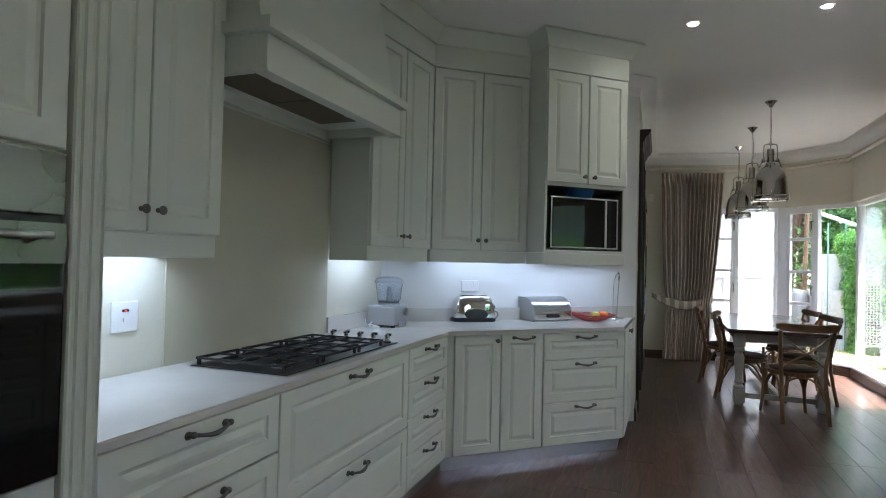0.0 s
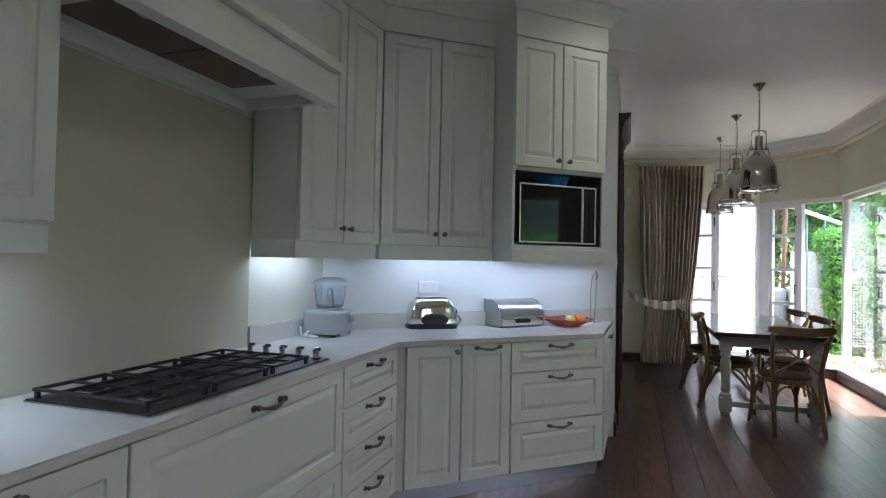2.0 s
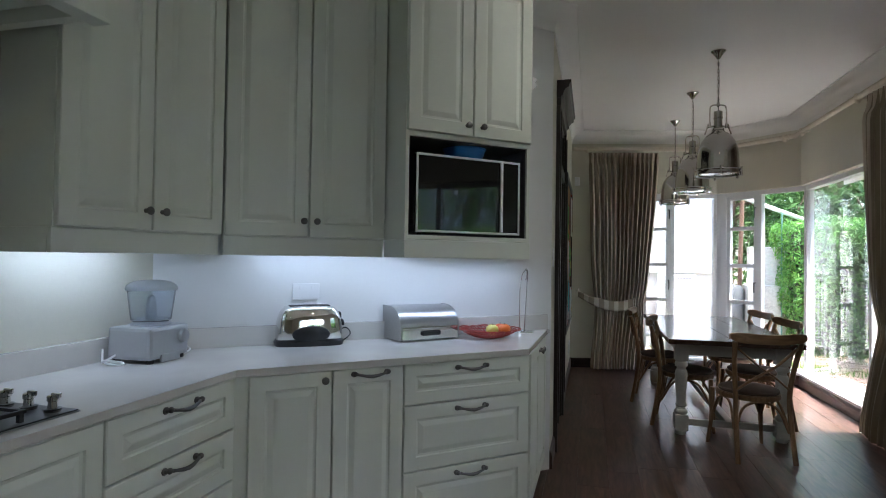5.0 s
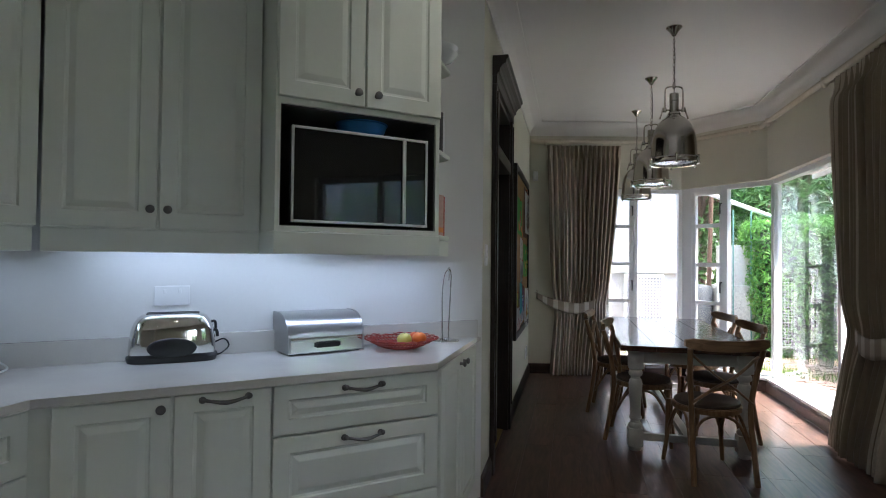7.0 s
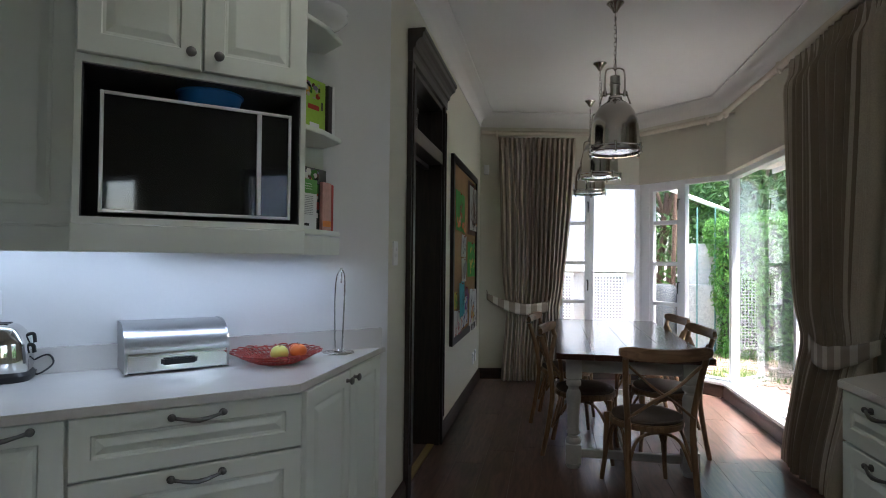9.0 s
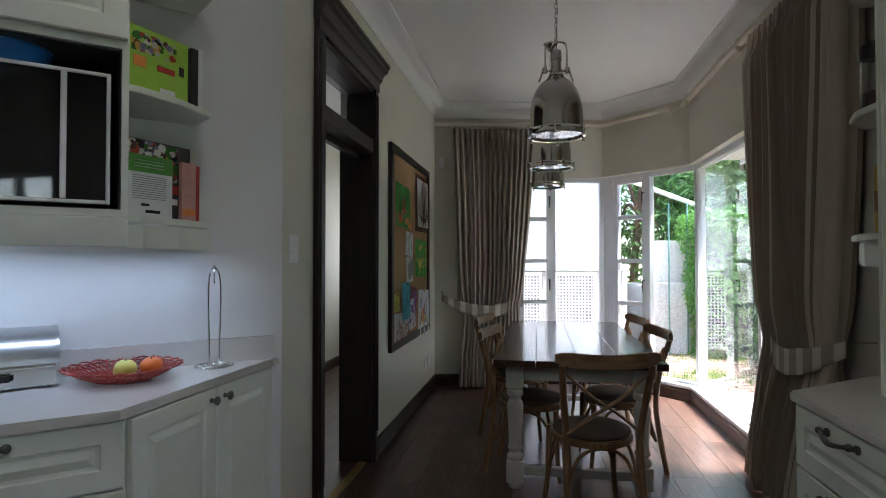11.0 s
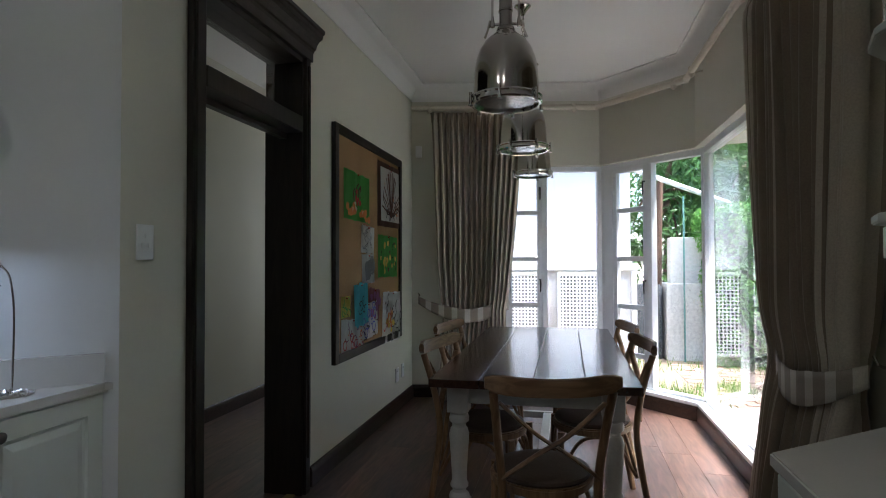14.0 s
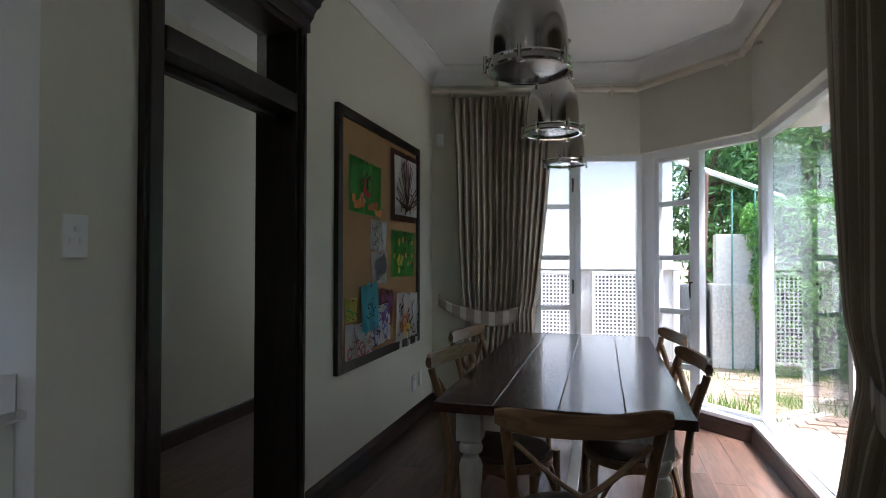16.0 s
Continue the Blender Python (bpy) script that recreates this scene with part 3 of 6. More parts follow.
tower = thing("oven_tower", "tall white oven housing with a built-in steel oven", "cabinet", pose(-1.15, 0.428, 0, 0, 0, 90))
TW = 0.725
part("body", box(0, TW, 0.022, 0.62, 0.09, HIGH - 0.002), M_CAB, tower)
part("pilaster", flutes(0.088, 0.62, 0.0, HIGH - 0.003), M_CAB, tower, "fluted white pilaster").location = (TW + 0.001, -0.012, 0)
d = front(tower, "door", 0, 1.60, TW, 1.13, "knob", 0.1, 0.06, 0.022)
front(tower, "drawer", 0, 0.10, TW, 0.38, "handle", 0.5, 0.9, 0.022)
front(tower, "drawer", 0, 0.48, TW, 0.385, "handle", 0.5, 0.9, 0.022)
oven = thing("built_in_oven", "stainless steel built-in oven with a dark glass door", "oven", pose(-1.15, 0.428, 0, 0, 0, 90))
part("control_panel", box(0.02, TW - 0.012, -0.012, 0.02, 1.452, 1.592, 0.004), M_DARKSTEEL, oven, "dark brushed steel control panel")
part("oven_door", box(0.02, TW - 0.012, -0.018, 0.02, 0.872, 1.435, 0.005), M_BLACKGLASS, oven, "dark glass oven door")
part("door_rail", box(0.021, TW - 0.013, -0.020, -0.0185, 1.345, 1.434), M_DARKSTEEL, oven)
part("vent_slot", box(0.02, TW - 0.012, -0.004, 0.02, 1.4355, 1.4515), M_BLACK, oven)
bm = tube([(0.07, -0.055, 1.405), (TW - 0.07, -0.055, 1.405)], 0.009, 10)
for q in (0.1, TW - 0.1):
    tube([(q, -0.02, 1.395), (q, -0.055, 1.405)], 0.009, 8, bm)
part("oven_handle", bm, M_STEEL, oven, smooth=True)
for q in (0.12, 0.30, 0.5):
    bm = lathe([(0.018, 0), (0.019, 0.004), (0.017, 0.02), (0.012, 0.024)], 16)
    bmesh.ops.rotate(bm, verts=bm.verts, matrix=Matrix.Rotation(radians(90), 3, "X"))
    bmesh.ops.translate(bm, verts=bm.verts, vec=(q, -0.012, 1.525))
    part("oven_knob", bm, M_STEEL, oven, smooth=True)

hood = thing("cooker_hood", "white painted cooker hood with a moulded mantel", "cooker hood")
HY0, HY1 = 2.0, 3.19
bm = bmesh.new()
box(-1.775, -1.745, HY0, 3.19, 2.075, 2.225, 0, bm)
box(-1.33, -1.28, HY0, HY1, 2.085, 2.225, 0.003, bm)
box(-1.745, -1.33, HY0, HY0 + 0.04, 2.085, 2.225, 0.0, bm)
box(-1.745, -1.33, 3.15, 3.19, 2.085, 2.225, 0.0, bm)
part("mantel", bm, M_CAB, hood)
part("underside", box(-1.744, -1.331, HY0 + 0.041, 3.149, 2.13, 2.15), M_CAB, hood)
part("lower_bead", box(-1.335, -1.268, HY0 - 0.008, HY1 + 0.012, 2.07, 2.084, 0.004), M_CAB, hood)
part("mantel_moulding", sweep([Vector((-1.28, HY1)), Vector((-1.28, HY0)), Vector((-1.775, HY0))], [(0, 0), (-0.008, 0), (-0.012, 0.01), (-0.02, 0.014), (-0.024, 0.03), (-0.03, 0.034), (-0.03, 0.045), (0.04, 0.045), (0.04, 0)], z=2.2255), M_CAB, hood)
bm = bmesh.new()
lo = [bm.verts.new((x, y, 2.272)) for x, y in ((-1.775, HY0 + 0.01), (-1.32, HY0 + 0.01), (-1.32, 3.185), (-1.775, 3.185))]
hi = [bm.verts.new((x, y, HIGH - 0.002)) for x, y in ((-1.775, HY0 + 0.03), (-1.44, HY0 + 0.03), (-1.45, 3.185), (-1.775, 3.185))]
bm.faces.new(lo[::-1]), bm.faces.new(hi)
for i in range(4):
    bm.faces.new((lo[i], lo[(i + 1) % 4], hi[(i + 1) % 4], hi[i]))
part("chimney", bm, M_CAB, hood)
M_FILTER = mat("bronze_filter_mesh", (0.16, 0.12, 0.085), 0.45, 0.7, var=0.2, bump=0.3, scale=50)
part("filter_frame", box(-1.66, -1.345, 2.05, 2.94, 2.115, 2.1295, 0.002), M_BLACK, hood)
part("filter", box(-1.645, -1.36, 2.065, 2.49, 2.110, 2.1145), M_FILTER, hood, "bronze grease filter")
part("filter", box(-1.645, -1.36, 2.50, 2.925, 2.110, 2.1145), M_FILTER, hood, "bronze grease filter")
for y in (2.2, 2.8):
    part("hood_lamp", lathe([(0.03, -0.006), (0.035, 0.0), (0.01, 0.001)], 16, at=(-1.38, y, 2.108)), M_STEEL, hood, smooth=True)

hob = thing("gas_hob", "black gas hob with cast iron grates and chrome knobs", "hob", pose(-1.44, 2.56, TOP + 0.0005))
part("tray", box(-0.235, 0.235, -0.49, 0.50, 0, 0.008, 0.003), M_ENAMEL, hob)
part("tray_edge", bars(bmesh.new(), 0, 1, 0, 1, 0.01, 0, 0.004), M_STEEL, hob)
hob.children[-1].matrix_local = Matrix(((0.478, 0, 0, -0.239), (0, 0, 0.996, -0.493), (0, 1, 0, 0), (0, 0, 0, 1)))
burners = [(-0.12, -0.36, 0.04), (0.12, -0.36, 0.032), (0.0, -0.06, 0.058), (-0.12, 0.24, 0.036), (0.12, 0.24, 0.028)]
for bx, by, r in burners:
    bn = part("burner", lathe([(r + 0.012, 0.008), (r + 0.012, 0.014), (r, 0.016), (r, 0.021), (r * 0.8, 0.022)], 20, at=(bx, by, 0)), M_STEEL, hob, "aluminium burner", True)
    part("burner_cap", lathe([(r * 0.85, 0.0225), (r * 0.9, 0.026), (r * 0.7, 0.028), (0.004, 0.029)], 20, at=(bx, by, 0)), M_IRON, bn, smooth=True)
for y0_, y1_ in ((-0.48, -0.23), (-0.205, 0.085), (0.11, 0.36)):
    bm = bmesh.new()
    for x in (-0.215, -0.11, 0.0, 0.11, 0.215):
        box(x - 0.005, x + 0.005, y0_, y1_, 0.030, 0.041, 0.002, bm)
    for y in (y0_ + 0.006, (y0_ + y1_) / 2, y1_ - 0.006):
        box(-0.22, 0.22, y - 0.005, y + 0.005, 0.032, 0.0405, 0.0, bm)
    for x in (-0.21, 0.21):
        for y in (y0_ + 0.01, y1_ - 0.01):
            box(x - 0.006, x + 0.006, y - 0.006, y + 0.006, 0.008, 0.032, 0, bm)
    part("grate", bm, M_IRON, hob, "cast iron grate")
for i in range(5):
    x = -0.145 + i * 0.085
    k = part("hob_knob", lathe([(0.02, 0.008), (0.021, 0.014), (0.013, 0.016), (0.012, 0.036), (0.015, 0.038), (0.015, 0.05), (0.012, 0.053)], 16, at=(x, 0.455, 0)), M_CHROME, hob, "chrome knob with black collar", True)
    part("knob_collar", lathe([(0.0215, 0.0135), (0.023, 0.016), (0.014, 0.0165)], 16, at=(x, 0.455, 0.001)), M_BLACK, k, smooth=True)
    part("knob_grip", box(x - 0.004, x + 0.026, 0.451, 0.459, 0.046, 0.06, 0.002), M_CHROME, k)

# the microwave housing on the angled run
MW = s3 - s2
mwc = thing("microwave_cabinet", "tall white wall unit with two doors over an open microwave niche", "cabinet", pose((C1 + U * s2).x, (C1 + U * s2).y, LOW, 0, 0, ANG), "wall cabinets")
ND = 0.585
for q in ((0, 0.018, 0.0, ND, 0.0, HIGH - LOW - 0.002), (MW - 0.018, MW, 0.0, ND, 0.0, HIGH - LOW - 0.002), (0.018, MW - 0.018, 0.0, ND, 0.0, 0.02), (0.018, MW - 0.018, 0.0, ND, 0.475, 0.495), (0.018, MW - 0.018, ND - 0.01, ND, 0.02, 0.475), (0.018, MW - 0.018, 0.002, ND, 0.495, HIGH - LOW - 0.002)):
    part("carcass_panel", box(*q), M_CAB, mwc)
# thin dark sheets over the white niche faces; their colour carries the niche's shade
M_NICHE_SHADE = mat("niche_shade_grey", (0.07, 0.072, 0.07), 0.6, var=0.1)
part("niche_lining", box(0.0185, MW - 0.0185, ND - 0.016, ND - 0.0105, 0.0205, 0.4745), M_NICHE_SHADE, mwc, "dark sheet standing for the niche's shade")
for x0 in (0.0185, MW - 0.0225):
    part("niche_lining", box(x0, x0 + 0.004, 0.012, ND - 0.017, 0.0205, 0.4745), M_NICHE_SHADE, mwc, "dark sheet standing for the niche's shade")
part("niche_lining", box(0.023, MW - 0.023, 0.012, ND - 0.017, 0.4705, 0.4745), M_NICHE_SHADE, mwc, "dark sheet standing for the niche's shade")
part("niche_lining", box(0.023, MW - 0.023, 0.012, ND - 0.017, 0.0205, 0.0225), M_NICHE_SHADE, mwc, "dark sheet standing for the niche's shade")
front(mwc, "door", 0, 0.495, MW / 2, HI - LOW - 0.495, "knob", 0.88, 0.06)
front(mwc, "door", MW / 2, 0.495, MW / 2, HI - LOW - 0.495, "knob", 0.12, 0.06)
part("pelmet", box(-0.004, MW + 0.001, -0.008, 0.012, -0.085, -0.002, 0.004), M_CAB, mwc)
part("pelmet_return", box(-0.004, 0.018, 0.0125, 0.24, -0.085, -0.002, 0.002), M_CAB, mwc)
part("fascia", box(-0.001, MW + 0.001, -0.022, 0.0, HI - LOW + 0.003, HIGH - LOW - 0.1), M_CAB, mwc)
part("crown", sweep([Vector((MW + 0.001, 0.3)), Vector((MW + 0.001, -0.022)), Vector((-0.001, -0.022)), Vector((-0.001, 0.3))], [(0, 0), (0, -0.11), (0.012, -0.11), (0.02, -0.08), (0.055, -0.04), (0.08, -0.015), (0.08, 0)][::-1], z=HIGH - LOW - 0.002), M_CAB, mwc, smooth=True)

mo = thing("microwave_oven", "black microwave oven with a silver door outline in a niche", "microwave", mwc.matrix_world @ pose(0.065, 0.03, 0.023))
mw_w, mw_h = 0.58, 0.382
part("case", box(0, mw_w, 0.02, 0.42, 0.012, mw_h, 0.004), M_BLACK, mo)
part("door", box(0.004, mw_w * 0.80, -0.004, 0.0195, 0.014, mw_h - 0.002, 0.003), M_BLACKGLASS, mo, "dark glass door")
part("control_strip", box(mw_w * 0.815, mw_w - 0.004, -0.004, 0.0195, 0.014, mw_h - 0.002, 0.003), M_BLACKGLASS, mo)
part("door_trim", bars(bmesh.new(), 0.0, mw_w, 0.012, mw_h, 0.011, -0.009, -0.0045), M_SILVER, mo, "silver trim")
part("door_handle", box(mw_w * 0.795, mw_w * 0.822, -0.014, -0.0045, 0.024, mw_h - 0.012, 0.003), M_SILVER, mo, "silver door handle")
for x in (0.05, mw_w - 0.05):
    for y in (0.06, 0.38):
        part("foot", lathe([(0.012, 0), (0.012, 0.012)], 10, at=(x, y, 0)), M_BLACK, mo)
M_BLUE = mat("blue_plastic", (0.03, 0.22, 0.60), 0.4, var=0.05)
tub = thing("plastic_bowl", "bright blue plastic bowl on the microwave", "bowl", mo.matrix_world @ pose(0.33, 0.13, mw_h + 0.0005))
part("bowl", lathe([(0.07, 0), (0.085, 0.004), (0.10, 0.035), (0.107, 0.058), (0.112, 0.06), (0.112, 0.064), (0.103, 0.062), (0.095, 0.035), (0.08, 0.008), (0.004, 0.006)], 32), M_BLUE, tub, smooth=True)

# open end shelves with books
side0 = C2 + N * 0.2 + U * 0.001
side1 = C2 + N * 0.583 + U * 0.001
tip = Vector((-0.185, 5.18))
back = Vector((-0.315, 5.285))
sh = thing("end_shelves", "white open end shelves with shaped fronts", "shelf")
for z in (LOW - 0.002, 1.857, 2.30):
    part("shelf_board", prism([side0, C2 + U * 0.05 + N * 0.215, Vector((-0.19, 5.0)), tip, back, side1], z, z + 0.022, 0.003), M_CAB, sh)
part("pelmet", sweep([tip + Vector((-0.018, 0.0)), Vector((-0.208, 5.005)), C2 + U * 0.05 + N * 0.235, C2 + U * 0.001 + N * 0.218], [(0, 0), (0.016, 0), (0.016, 0.075), (0, 0.075)], z=LOW - 0.083), M_CAB, sh)
part("back_panel", prism([side1, back, back - N * 0.006, side1 - N * 0.006], LOW + 0.021, 1.856), M_CAB, sh)


def book(label, p, deg, w, h, t, cover, marks=(), tilt=0.0, spiral=False):
    """A book standing upright: w along local x, its cover faces -y."""
    b = thing("book", label, "book", pose(p[0], p[1], p[2], tilt, 0, deg), "cookbooks on the shelves")
    part("cover", box(0, w, 0, t, 0, h, 0.0015), cover, b)
    part("pages", box(0.004, w + 0.0006, 0.0025, t - 0.0025, 0.003, h - 0.003), M_PAPER, b, "white pages")
    for name, x0, x1, z0, z1, m in marks:
        part(name, box(x0 * w, x1 * w, -0.0012, -0.0002, z0 * h, z1 * h), m, b)
    if spiral:
        bm = bmesh.new()
        for i in range(18):
            tube([(math.cos(a) * 0.008 - 0.004, t / 2 + math.sin(a) * (t / 2 + 0.003), h * (i + 0.7) / 18.6) for a in [k * 0.785 for k in range(8)]], 0.0012, 5, bm, True)
        part("spiral_binding", bm, M_STEEL, b)
    return b


M_PAPER = mat("paper", (0.75, 0.74, 0.70), 0.8, var=0.03)
M_LIME = mat("lime_cover", (0.32, 0.52, 0.06), 0.35, var=0.15, scale=15)
M_GREENC = mat("green_cover", (0.10, 0.28, 0.06), 0.35, var=0.1)
M_DARKC = mat("dark_photo_cover", (0.05, 0.045, 0.045), 0.3, var=0.7, scale=30)
M_REDC = mat("red_cover", (0.45, 0.05, 0.04), 0.35, var=0.15)
M_WHITEC = mat("white_cover", (0.72, 0.73, 0.72), 0.3, var=0.03)
M_SKYC = mat("pale_blue_cover", (0.36, 0.48, 0.66), 0.35, var=0.15)
M_PINKC = mat("pink_cover", (0.55, 0.30, 0.26), 0.35, var=0.3, scale=18)
M_ORANGEC = mat("orange_print", (0.75, 0.25, 0.05), 0.4, var=0.2)
M_GREYC = mat("grey_print", (0.30, 0.31, 0.31), 0.5, var=0.1)


M_PHOTO = bpy.data.materials.new("printed_photographs")
M_PHOTO.use_nodes = True
pn, pl_ = M_PHOTO.node_tree.nodes, M_PHOTO.node_tree.links
geo, tones = pn.new("ShaderNodeNewGeometry"), pn.new("ShaderNodeValToRGB")
tones.color_ramp.interpolation = "CONSTANT"
for pos, colour in ((0.14, (0.45, 0.42, 0.38)), (0.3, (0.06, 0.16, 0.04)), (0.44, (0.38, 0.07, 0.04)), (0.56, (0.6, 0.58, 0.55)), (0.7, (0.12, 0.06, 0.05)), (0.82, (0.5, 0.28, 0.07)), (0.92, (0.2, 0.18, 0.26))):
    tones.color_ramp.elements.new(pos).color = (*colour, 1)
tones.color_ramp.elements[0].color = (0.03, 0.03, 0.03, 1)
pl_.new(geo.outputs["Random Per Island"], tones.inputs[0])
pl_.new(tones.outputs[0], pn["Principled BSDF"].inputs["Base Color"])
pn["Principled BSDF"].inputs["Roughness"].default_value = 0.25


def collage(b, x0, x1, z0, z1, n, seed, size=0.012):
    """Printed picture patches on a cover, as one thin layer."""
    r = random.Random(seed)
    bm = bmesh.new()
    for k in range(n):
        cx, cz, s = r.uniform(x0, x1), r.uniform(z0, z1), size * r.uniform(0.6, 1.6)
        y = -0.0022 - 0.000004 * k
        pts = [(min(x1, max(x0, cx + s * math.cos(6.283 * i / 7) * r.uniform(0.6, 1.3))), min(z1, max(z0, cz + s * math.sin(6.283 * i / 7) * r.uniform(0.6, 1.3)))) for i in range(7)]
        bm.faces.new([bm.verts.new((p, y, q)) for p, q in pts])
    tagged(part("photo_print", bm, M_PHOTO, b, "printed food photographs"), "", "", "", "stuff")


LZ, UZ = LOW + 0.0205, 1.8795
b = book("tall cookbook covered in food photographs", (-0.292, 4.845, LZ), 76, 0.275, 0.262, 0.03, M_DARKC, [("red_print", 0.60, 0.82, 0.34, 0.46, M_REDC), ("white_label", 0.62, 0.8, 0.2, 0.28, M_PAPER)])
collage(b, 0.006, 0.22, 0.13, 0.258, 130, 3)
book("white cookbook with a green band on the open shelf", (-0.268, 4.842, LZ), 74, 0.17, 0.205, 0.018, M_WHITEC, [("green_band", 0, 1, 0.72, 1.0, M_GREENC)] + [("text_line", 0.12, 0.86, 0.655 - 0.036 * i, 0.667 - 0.036 * i, M_GREYC) for i in range(11)] + [("title_bar", 0.15, 0.8, 0.90 - 0.05 * i, 0.915 - 0.05 * i, M_PAPER) for i in range(3)] + [("barcode", 0.30, 0.48, 0.18, 0.22, M_BLACK), ("barcode", 0.4, 0.72, 0.07, 0.12, M_BLACK)])
b = book("pink cookbook with an orange foot on the open shelf", (-0.212, 5.045, LZ), 76, 0.062, 0.205, 0.016, M_PINKC, [("orange_print", 0.05, 0.95, 0.08, 0.2, M_ORANGEC)])
book("thin dark red paperback on the open shelf", (-0.198, 5.11, LZ), 76, 0.014, 0.2, 0.12, M_REDC)
b = book("bright lime green recipe book with food photographs", (-0.268, 4.842, UZ), 74, 0.19, 0.2, 0.016, M_LIME, [("title_bar", 0.62, 0.93, 0.05, 0.13, M_WHITEC), ("orange_print", 0.10, 0.34, 0.38, 0.56, M_ORANGEC), ("orange_print", 0.56, 0.92, 0.40, 0.50, M_REDC)])
collage(b, 0.01, 0.18, 0.125, 0.19, 60, 5, 0.010)
book("larger lime green recipe book behind another", (-0.296, 4.845, UZ), 75, 0.262, 0.222, 0.018, M_LIME, [("blue_print", 0.76, 0.83, 0.06, 0.94, M_SKYC), ("dark_print", 0.85, 0.93, 0.45, 0.6, M_DARKC)])
book("dark brown recipe book on the open shelf", (-0.218, 5.105, UZ), 76, 0.03, 0.218, 0.13, M_DARKC)
book("spiral bound white notebook on the open shelf", (-0.212, 5.138, UZ), 76, 0.02, 0.225, 0.13, M_WHITEC, spiral=True)
for i, (dx, dy) in enumerate(((0, 0), (0, 0))):
    bw = thing("serving_bowl", "white china bowl stacked on the top shelf", "bowl", pose(-0.24, 5.06, 2.3225 + i * 0.03))
    part("bowl", lathe([(0.05, 0), (0.052, 0.006), (0.09, 0.02), (0.115, 0.045), (0.118, 0.048), (0.110, 0.045), (0.085, 0.026), (0.004, 0.016)], 28), M_CHINA, bw, smooth=True)

# ---- the run under the kitchen window and the dresser ----
XS = 1.83
yy = 5.16
for i, w in enumerate((0.55, 0.75, 0.75, 0.75, 0.75, 0.75)):
    base_unit("white painted base cabinet with three panelled drawers", Vector((XS, yy)), -90, w, 0.56, stack(w, [0.19, 0.30, 0.30]))
    yy -= w
end_p = Vector((XS, 5.16))
e4 = Vector((2.36, 5.60)) - end_p
base_unit("white painted angled end cabinet", Vector((2.36, 5.60)), math.degrees(math.atan2(-e4.y, -e4.x)), e4.length - 0.002, 0.02, [("door", 0.06, KICK, e4.length - 0.08, FULL, "knob", 0.1, 0.94)])
wt = thing("worktop", "pale quartz worktop under the kitchen window", "worktop")
part("slab", prism([(XS - 0.025, yy), (XE - 0.002, yy), (XE - 0.002, 5.66), (2.40, 5.64), (XS - 0.025, 5.18)], UNDER, TOP, 0.004), M_STONE, wt)
pl = thing("plinth", "brushed aluminium plinth under the base cabinets", "plinth")
part("plinth_board", prism([(XS + 0.05, yy), (XE - 0.002, yy), (XE - 0.002, 5.5), (2.38, 5.52), (XS + 0.05, 5.14)], 0.0, KICK - 0.001), M_KICK, pl)
dr = thing("dresser_cabinet", "tall white dresser cabinet standing on the worktop", "cabinet", pose(2.07, 5.16, TOP + 0.0005, 0, 0, -90))
DW, DH = 1.05, HIGH - TOP - 0.002
part("body", box(0, DW, 0.021, 0.376, 0, DH), M_CAB, dr)
part("pilaster", flutes(0.07, 0.04, 0.0, DH), M_CAB, dr, "fluted white pilaster").location = (0, -0.02, 0)
front(dr, "door", 0.072, 0.01, 0.48, DH - 0.2, "knob", 0.9, 0.3, 0.021)
front(dr, "door", 0.554, 0.01, 0.48, DH - 0.2, "knob", 0.1, 0.3, 0.021)
rs = thing("end_shelves", "small white open end shelves beside the curtain", "shelf")
for z in (1.385, 1.80, 2.25):
    part("shelf_board", prism([(2.085, 5.162), (2.078, 5.33), (2.12, 5.45), (2.2, 5.53), (XE - 0.002, 5.53), (XE - 0.002, 5.162)], z, z + 0.022, 0.003), M_CAB, rs)
part("pelmet", prism([(2.105, 5.162), (2.1, 5.33), (2.14, 5.44), (2.21, 5.51), (XE - 0.002, 5.51), (XE - 0.002, 5.162)], 1.30, 1.3845, 0.006), M_CAB, rs)
jar = thing("storage_jar", "glass storage jar with a black lid, part full", "jar", pose(2.18, 5.37, 1.8225))
part("glass", lathe([(0.055, 0), (0.06, 0.006), (0.06, 0.17), (0.054, 0.185), (0.052, 0.185), (0.056, 0.168), (0.056, 0.008), (0.004, 0.006)], 24), glass("jar_glass", (0.93, 0.95, 0.95)), jar, smooth=True)
part("contents", lathe([(0.054, 0.009), (0.0545, 0.07), (0.02, 0.075)], 24), mat("coffee_beans", (0.05, 0.025, 0.015), 0.6, bump=0.8, scale=60), jar, "dark coffee beans", True)
part("lid", lathe([(0.06, 0.186), (0.063, 0.19), (0.063, 0.23), (0.058, 0.236), (0.01, 0.238)], 24), M_BLACK, jar, "black lid", True)
pk = thing("food_packet", "tall yellow and brown food packet", "packet", pose(2.19, 5.33, 1.4075, 0, 0, 20))
part("packet", box(-0.045, 0.045, -0.03, 0.03, 0, 0.23, 0.008), mat("yellow_packet", (0.55, 0.33, 0.07), 0.45, var=0.2), pk)
part("packet_band", box(-0.0455, 0.0455, -0.0305, 0.0305, 0.07, 0.15, 0.008), mat("brown_packet_print", (0.25, 0.10, 0.04), 0.45), pk)

